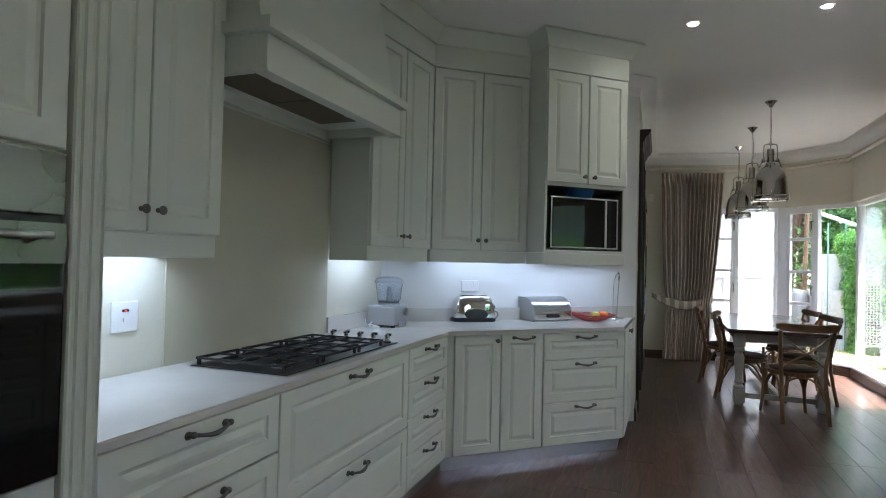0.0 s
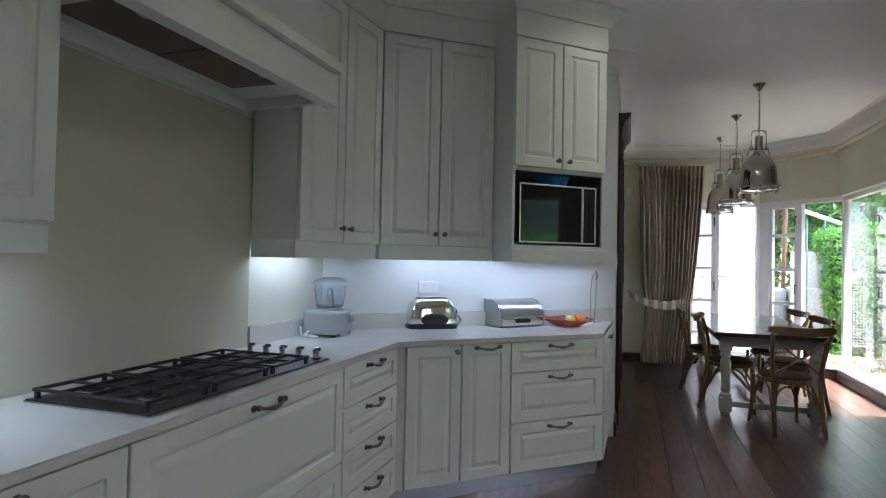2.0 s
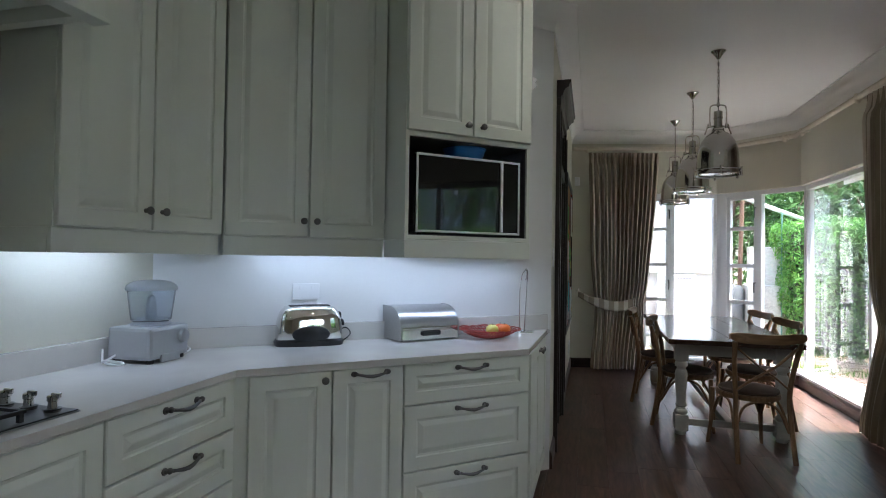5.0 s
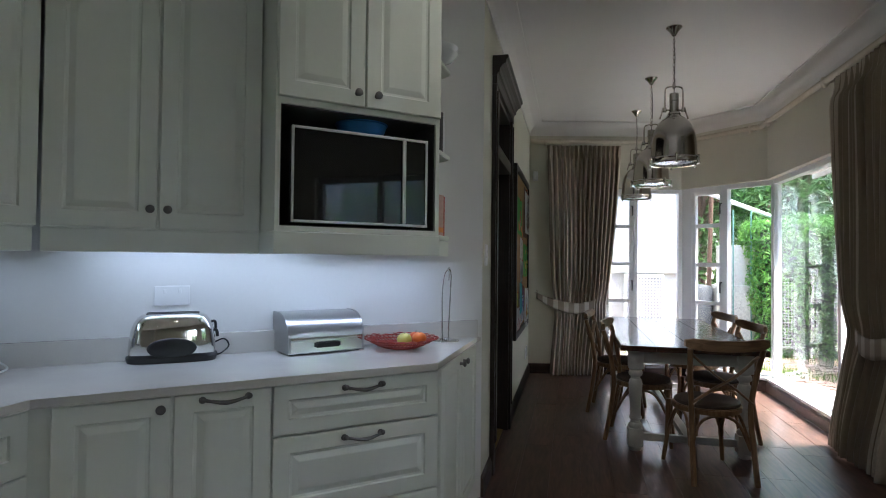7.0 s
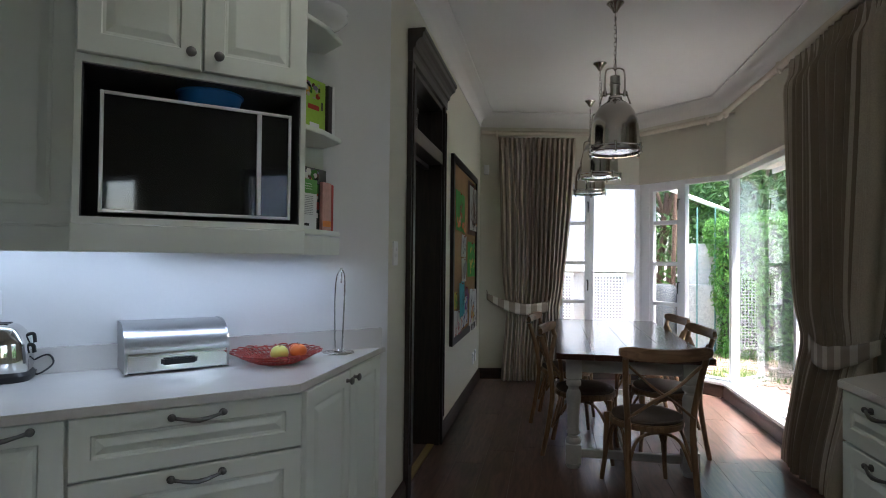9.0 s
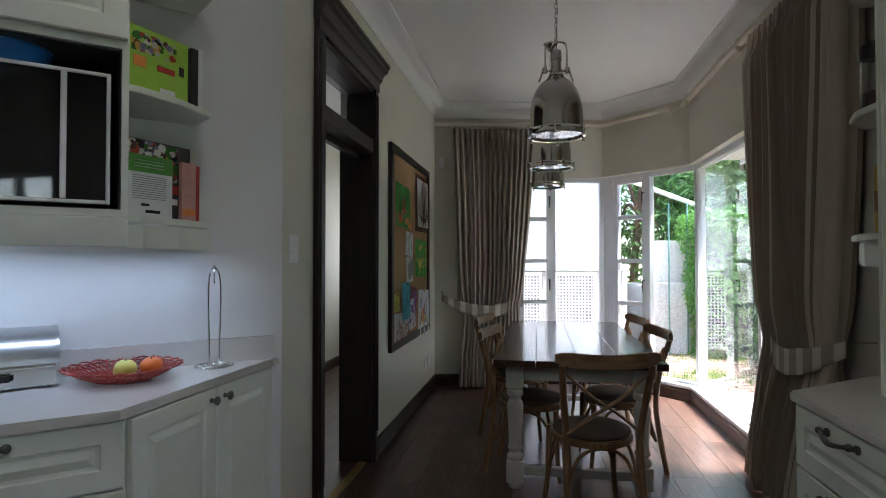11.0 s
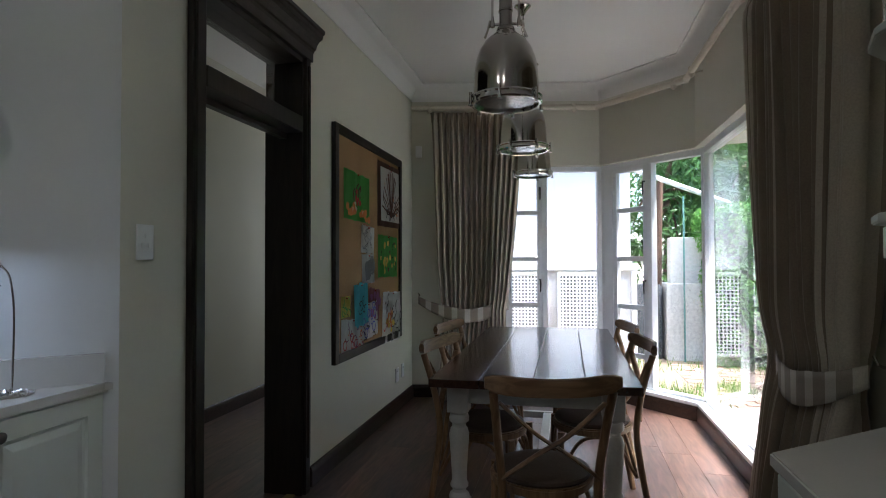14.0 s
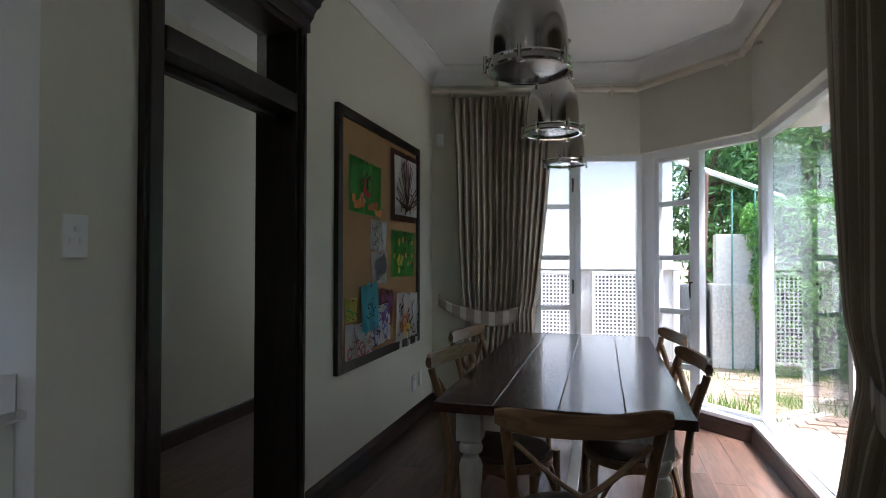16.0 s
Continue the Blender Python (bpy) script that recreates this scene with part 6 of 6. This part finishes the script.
for i, (x, y, h, rad, n) in enumerate(((2.9, 15.2, 5.2, 1.7, 5200), (4.6, 14.6, 5.6, 1.8, 5200), (6.3, 13.4, 5.4, 1.8, 4500), (3.6, 17.6, 7.0, 2.4, 5500), (7.8, 10.6, 5.6, 1.9, 4500), (6.4, 17.0, 7.2, 2.6, 5000), (9.4, 6.5, 5.5, 2.0, 3500), (8.6, 1.5, 5.5, 2.0, 3000), (6.3, 9.4, 4.6, 1.5, 4500), (6.6, 7.4, 4.8, 1.6, 4500), (6.4, 11.6, 4.8, 1.5, 4500))):
    tree(x, y, h, rad, 20 + i, n, 0.2)

# clipped hedge along the boundary, ivy on the wall
def hedge(label, x0, x1, y0, y1, z1, n, seed, size=0.05):
    r = random.Random(seed)
    h = thing("hedge", label, "hedge", pose(x0, y0, GZ))
    w, d, z = x1 - x0, y1 - y0, z1 - GZ
    bm = bmesh.new()
    bmesh.ops.create_cube(bm, size=1)
    bmesh.ops.subdivide_edges(bm, edges=bm.edges[:], cuts=7, use_grid_fill=True)
    for v in bm.verts:
        k = noise.noise(Vector((v.co.x * w, v.co.y * d, v.co.z * z)) * 1.3 + Vector((seed, 0, 0)))
        v.co = Vector(((v.co.x + 0.5) * w, (v.co.y + 0.5) * d, (v.co.z + 0.5) * z)) + Vector((v.co.x, v.co.y, v.co.z)) * (0.25 * k - 0.12)
    # solid core; its near-black colour stands for shade between the leaves
    part("hedge_core", bm, M_HEDGECORE, h, "solid dark core standing for shade inside the hedge")

    def place():
        f = r.random() * (2 * d * z + 2 * w * z + w * d)
        if f < 2 * d * z:
            s = r.random() < 0.7
            c, o_ = Vector((0 if s else w, r.random() * d, r.random() * z)), Vector((-1 if s else 1, 0, 0.4))
        elif f < 2 * d * z + 2 * w * z:
            s = r.random() < 0.7
            c, o_ = Vector((r.random() * w, 0 if s else d, r.random() * z)), Vector((0, -1 if s else 1, 0.4))
        else:
            c, o_ = Vector((r.random() * w, r.random() * d, z)), Vector((0, 0, 1))
        k = noise.noise(c * 1.3 + Vector((seed, 0, 0))) * 0.16 + noise.noise(c * 4) * 0.07
        return c + o_ * (k + r.uniform(-0.07, 0.05)), o_
    leaf_mesh("leaves", leaves(r, n, place, size), M_HEDGE, h)
    return h


M_HEDGECORE = mat("hedge_inner_shade", (0.03, 0.05, 0.015), 0.9, var=0.3, bump=0.5)
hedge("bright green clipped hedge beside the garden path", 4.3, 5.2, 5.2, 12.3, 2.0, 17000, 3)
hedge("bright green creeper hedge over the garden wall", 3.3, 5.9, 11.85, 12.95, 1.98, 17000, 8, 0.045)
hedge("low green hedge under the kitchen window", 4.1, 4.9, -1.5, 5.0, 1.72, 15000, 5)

# the white house across the yard, with its ledge and lattice screens
house = thing("house", "white rendered house wall with a ledge and lattice screens", "house", pose(-6, 12.1, GZ))
part("wall", box(0, 8.27, 0, 4, -0.2, 3.0), M_HOUSE, house)
part("ledge", box(-0.05, 8.36, -0.10, -0.001, 1.27, 1.37, 0.01), M_HOUSE, house)
part("lower_wall", box(8.27, 8.34, -0.09, 1.0, -0.2, 1.269, 0.01), M_HOUSE, house)
part("roof", prism([(-0.3, -0.35), (8.5, -0.35), (8.5, 4.3), (-0.3, 4.3)], 3.0, 3.12), M_TILE, house)
part("gutter", tube([(-0.3, -0.4, 2.98), (8.5, -0.4, 2.98)], 0.05, 10), M_FRAME, house, smooth=True)
part("vent", box(8.275, 8.32, -0.097, -0.0905, 0.72, 0.80), M_KICK, house)


def lattice(label, x, y, w, z0, z1):
    s = thing("lattice_screen", label, "screen", pose(x, y, GZ), "lattice screens")
    part("screen_frame", bars(bmesh.new(), 0, w, z0, z1, 0.035, -0.02, 0.02), M_FRAME, s)
    bm = bmesh.new()
    step = 0.047
    k = 1
    while k * step < w - 0.03:
        box(k * step + 0.012, k * step + 0.030, -0.006, -0.0005, z0 + 0.03, z1 - 0.03, 0, bm)
        k += 1
    k = 1
    while k * step < z1 - z0 - 0.03:
        box(0.03, w - 0.03, 0.0005, 0.006, z0 + k * step + 0.008, z0 + k * step + 0.026, 0, bm)
        k += 1
    tagged(part("lattice", bm, M_FRAME, s), "", "", "", "stuff")
    # added dark sheet that paints the shade seen through the lattice gaps
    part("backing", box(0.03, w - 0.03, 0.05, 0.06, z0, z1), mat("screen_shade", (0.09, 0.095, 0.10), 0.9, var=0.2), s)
    for x0 in (0.0, w - 0.035):
        part("post", box(x0, x0 + 0.035, -0.02, 0.05, -0.1, z0, 0.004), M_FRAME, s)
    return s


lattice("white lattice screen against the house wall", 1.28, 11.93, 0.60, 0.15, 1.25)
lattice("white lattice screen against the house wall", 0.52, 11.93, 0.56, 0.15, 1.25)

gw = thing("garden_wall", "weathered white garden wall with a thicker base", "garden wall", pose(2.86, 12.6, GZ))
part("wall", box(0, 2.4, 0, 0.22, -0.3, 1.74, 0.02), M_OLDWALL, gw)
part("base", box(-0.08, 2.4, -0.22, 0.28, -0.3, 1.08, 0.02), M_OLDWALL, gw)
pipe = thing("downpipe", "sloping white gutter pipe from the house corner", "pipe")
part("pipe", tube([(2.24, 12.02, 2.72), (2.30, 11.98, 2.55), (3.66, 12.62, 2.12), (3.72, 12.68, 2.06), (3.72, 12.7, 1.68)], 0.035, 10), M_FRAME, pipe, smooth=True)
for x, y in ((3.0, 12.3), (3.28, 12.35)):
    wash = thing("washing_pole", "thin green washing line pole", "pole", pose(x, y, GZ))
    part("pole", tube([(0, 0, 0), (0, 0, 2.3)], 0.012, 8), mat("green_pole_paint", (0.10, 0.22, 0.19), 0.5), wash, smooth=True)
trunkpost = thing("fence_post", "rusty brown timber post beside the wall", "post", pose(2.72, 12.75, GZ))
part("post", tube([(0, 0, -0.1), (0.02, 0, 1.3), (0.05, 0, 2.6)], 0.038, 9), M_BARK, trunkpost, smooth=True)
bin_ = thing("water_tank", "dark grey tank beside the house corner", "tank", pose(2.56, 12.6, GZ))
part("tank", lathe([(0.19, 0), (0.2, 0.02), (0.2, 1.0), (0.16, 1.06), (0.05, 1.08)], 20), mat("dark_grey_plastic", (0.06, 0.065, 0.07), 0.6, var=0.1), bin_, smooth=True)

# the house's own eave and outer sill by the garden window
eave = thing("eave", "white roof eave with an unseen sun-blocking run over the kitchen", "eave")
part("soffit", box(XE + 0.222, XE + 0.58, 5.4, 9.3, 2.33, 2.37, 0.004), M_HOUSE, eave)
part("fascia", box(XE + 0.582, XE + 0.605, 5.4, 9.3, 2.28, 2.44, 0.004), M_FRAME, eave)
# unseen run over the kitchen windows, added to keep direct sun out
part("soffit", box(XE + 0.222, XE + 0.62, -3.0, 5.399, 2.33, 2.37, 0.004), M_HOUSE, eave)
part("fascia", box(XE + 0.622, XE + 0.645, -3.0, 5.399, 2.28, 2.44, 0.004), M_FRAME, eave)
slab = thing("outer_sill", "pale concrete sill slab outside the garden window", "sill")
part("slab", box(XE + 0.222, XE + 0.50, 6.0, 8.95, GZ, SILL - 0.02, 0.012), M_HOUSE, slab)

# brick path and grass
path_ = tagged(part("path", box(2.75, 4.2, 4.6, 12.2, GZ - 0.1, GZ + 0.004), M_SOIL), "worn clay brick garden path with soil between", "path", "", "structure")
rb = random.Random(9)
bme = mesh_of("brick", box(-0.105, 0.105, -0.05, 0.05, -0.03, 0.012, 0.004), M_PAVER)
count = 0
for i in range(26):
    for j in range(11):
        y = 12.0 - i * 0.112
        x = 2.86 + j * 0.225 + (0.11 if i % 2 else 0)
        if x > 4.2 or count > 290 or noise.noise(Vector((x * 0.9, y * 0.9, 3))) < -0.25:
            continue
        o = new("brick", bme)
        o.parent = path_
        o.location = (x, y, GZ + rb.uniform(-0.006, 0.008))
        o.rotation_euler = (rb.gauss(0, 0.02), rb.gauss(0, 0.02), rb.gauss(0, 0.04))
        count += 1
rg = random.Random(12)
V, F = [], []
for _ in range(5000):
    k = rg.random()
    if k < 0.45:
        x, y = rg.uniform(1.0, 3.3), rg.uniform(9.7, 10.9)
    elif k < 0.8:
        x, y = rg.uniform(3.4, 4.4), rg.uniform(5.0, 12.2)
    else:
        x, y = rg.uniform(1.0, 4.4), rg.uniform(10, 12.2)
    if noise.noise(Vector((x * 1.4, y * 1.4, 0))) < 0.02:
        continue
    h, a = rg.uniform(0.05, 0.16), rg.uniform(0, 6.28)
    dx, dy = 0.006 * math.cos(a), 0.006 * math.sin(a)
    lx, ly = rg.gauss(0, 0.04), rg.gauss(0, 0.04)
    k = len(V)
    V += [(x - dx, y - dy, GZ - 0.01), (x + dx, y + dy, GZ - 0.01), (x + lx, y + ly, GZ + h)]
    F.append((k, k + 1, k + 2))
me = bpy.data.meshes.new("grass")
me.from_pydata(V, [], F)
me.materials.append(M_GRASS)
tagged(new("grass", me), "patchy rough green garden grass", "grass", "", "stuff")

# the neighbour seen over the kitchen window's hedge
nb = thing("neighbour_house", "pale blue-grey house with white windows beyond the hedge", "house", pose(11.5, -4, GZ))
part("wall", box(0, 3, 0, 11, -0.2, 4.2), mat("grey_render", (0.50, 0.53, 0.58), 0.8, var=0.06), nb)
part("roof", prism([(-0.4, -0.4), (3.4, -0.4), (3.4, 11.4), (-0.4, 11.4)], 4.2, 4.4), M_TILE, nb)
for y in (4.0, 7.2):
    w = part("window", bars(bmesh.new(), 0, 1.2, 1.0, 2.4, 0.09, -0.03, 0.03), M_FRAME, nb)
    w.matrix_local = pose(-0.02, y, 0, 0, 0, 90)
    part("pane", box(0.09, 1.11, -0.01, 0.0, 1.09, 2.31), M_BLACKGLASS, w)
    part("glazing_bar", box(0.57, 0.63, -0.02, 0.02, 1.09, 2.31), M_FRAME, w)

# ---- floor boards ----
def clipped(bm, a, b):
    """Cuts away what lies to the right of the plan line from a to b."""
    d = (b - a).normalized()
    r = bmesh.ops.bisect_plane(bm, geom=bm.verts[:] + bm.edges[:] + bm.faces[:], plane_co=(a.x, a.y, 0), plane_no=(d.y, -d.x, 0), clear_outer=True)
    edges = [e for e in r["geom_cut"] if isinstance(e, bmesh.types.BMEdge)]
    if edges:
        bmesh.ops.holes_fill(bm, edges=edges)


rng = random.Random(4)
BW = 0.19
shared = {}
col = 0
x = -1.78
while x < XE + 0.02:
    y = SOUTH - rng.uniform(0, 1.1)
    end = 10.4 if x < -0.3 else 9.6
    while y < end:
        ln = 1.215
        outside = (x > 1.5 and y + ln > 8.9) or (-0.3 < x and y + ln > 9.05) or x + BW > XE
        if x + BW > -1.7 or y < 5:
            if outside:
                bm = box(0.0008, BW - 0.0008, 0.0008, ln - 0.0008, -0.012, 0.0)
                off = Vector((x, y))
                for a, b in ((P2, P1), (P1, P0), (Vector((XE, SOUTH)), P2)):
                    if a is P1 and x < -0.2:
                        continue
                    clipped(bm, a - off, b - off)
                if len(bm.faces):
                    o = part("board", bm, M_FLOOR, sub)
                    o.location = (x, y, 0)
                else:
                    bm.free()
            else:
                if "b" not in shared:
                    shared["b"] = mesh_of("board", box(0.0008, BW - 0.0008, 0.0008, ln - 0.0008, -0.012, 0.0), M_FLOOR)
                o = new("board", shared["b"])
                o.parent = sub
                o.location = (x, y, 0)
        y += ln
    x += BW
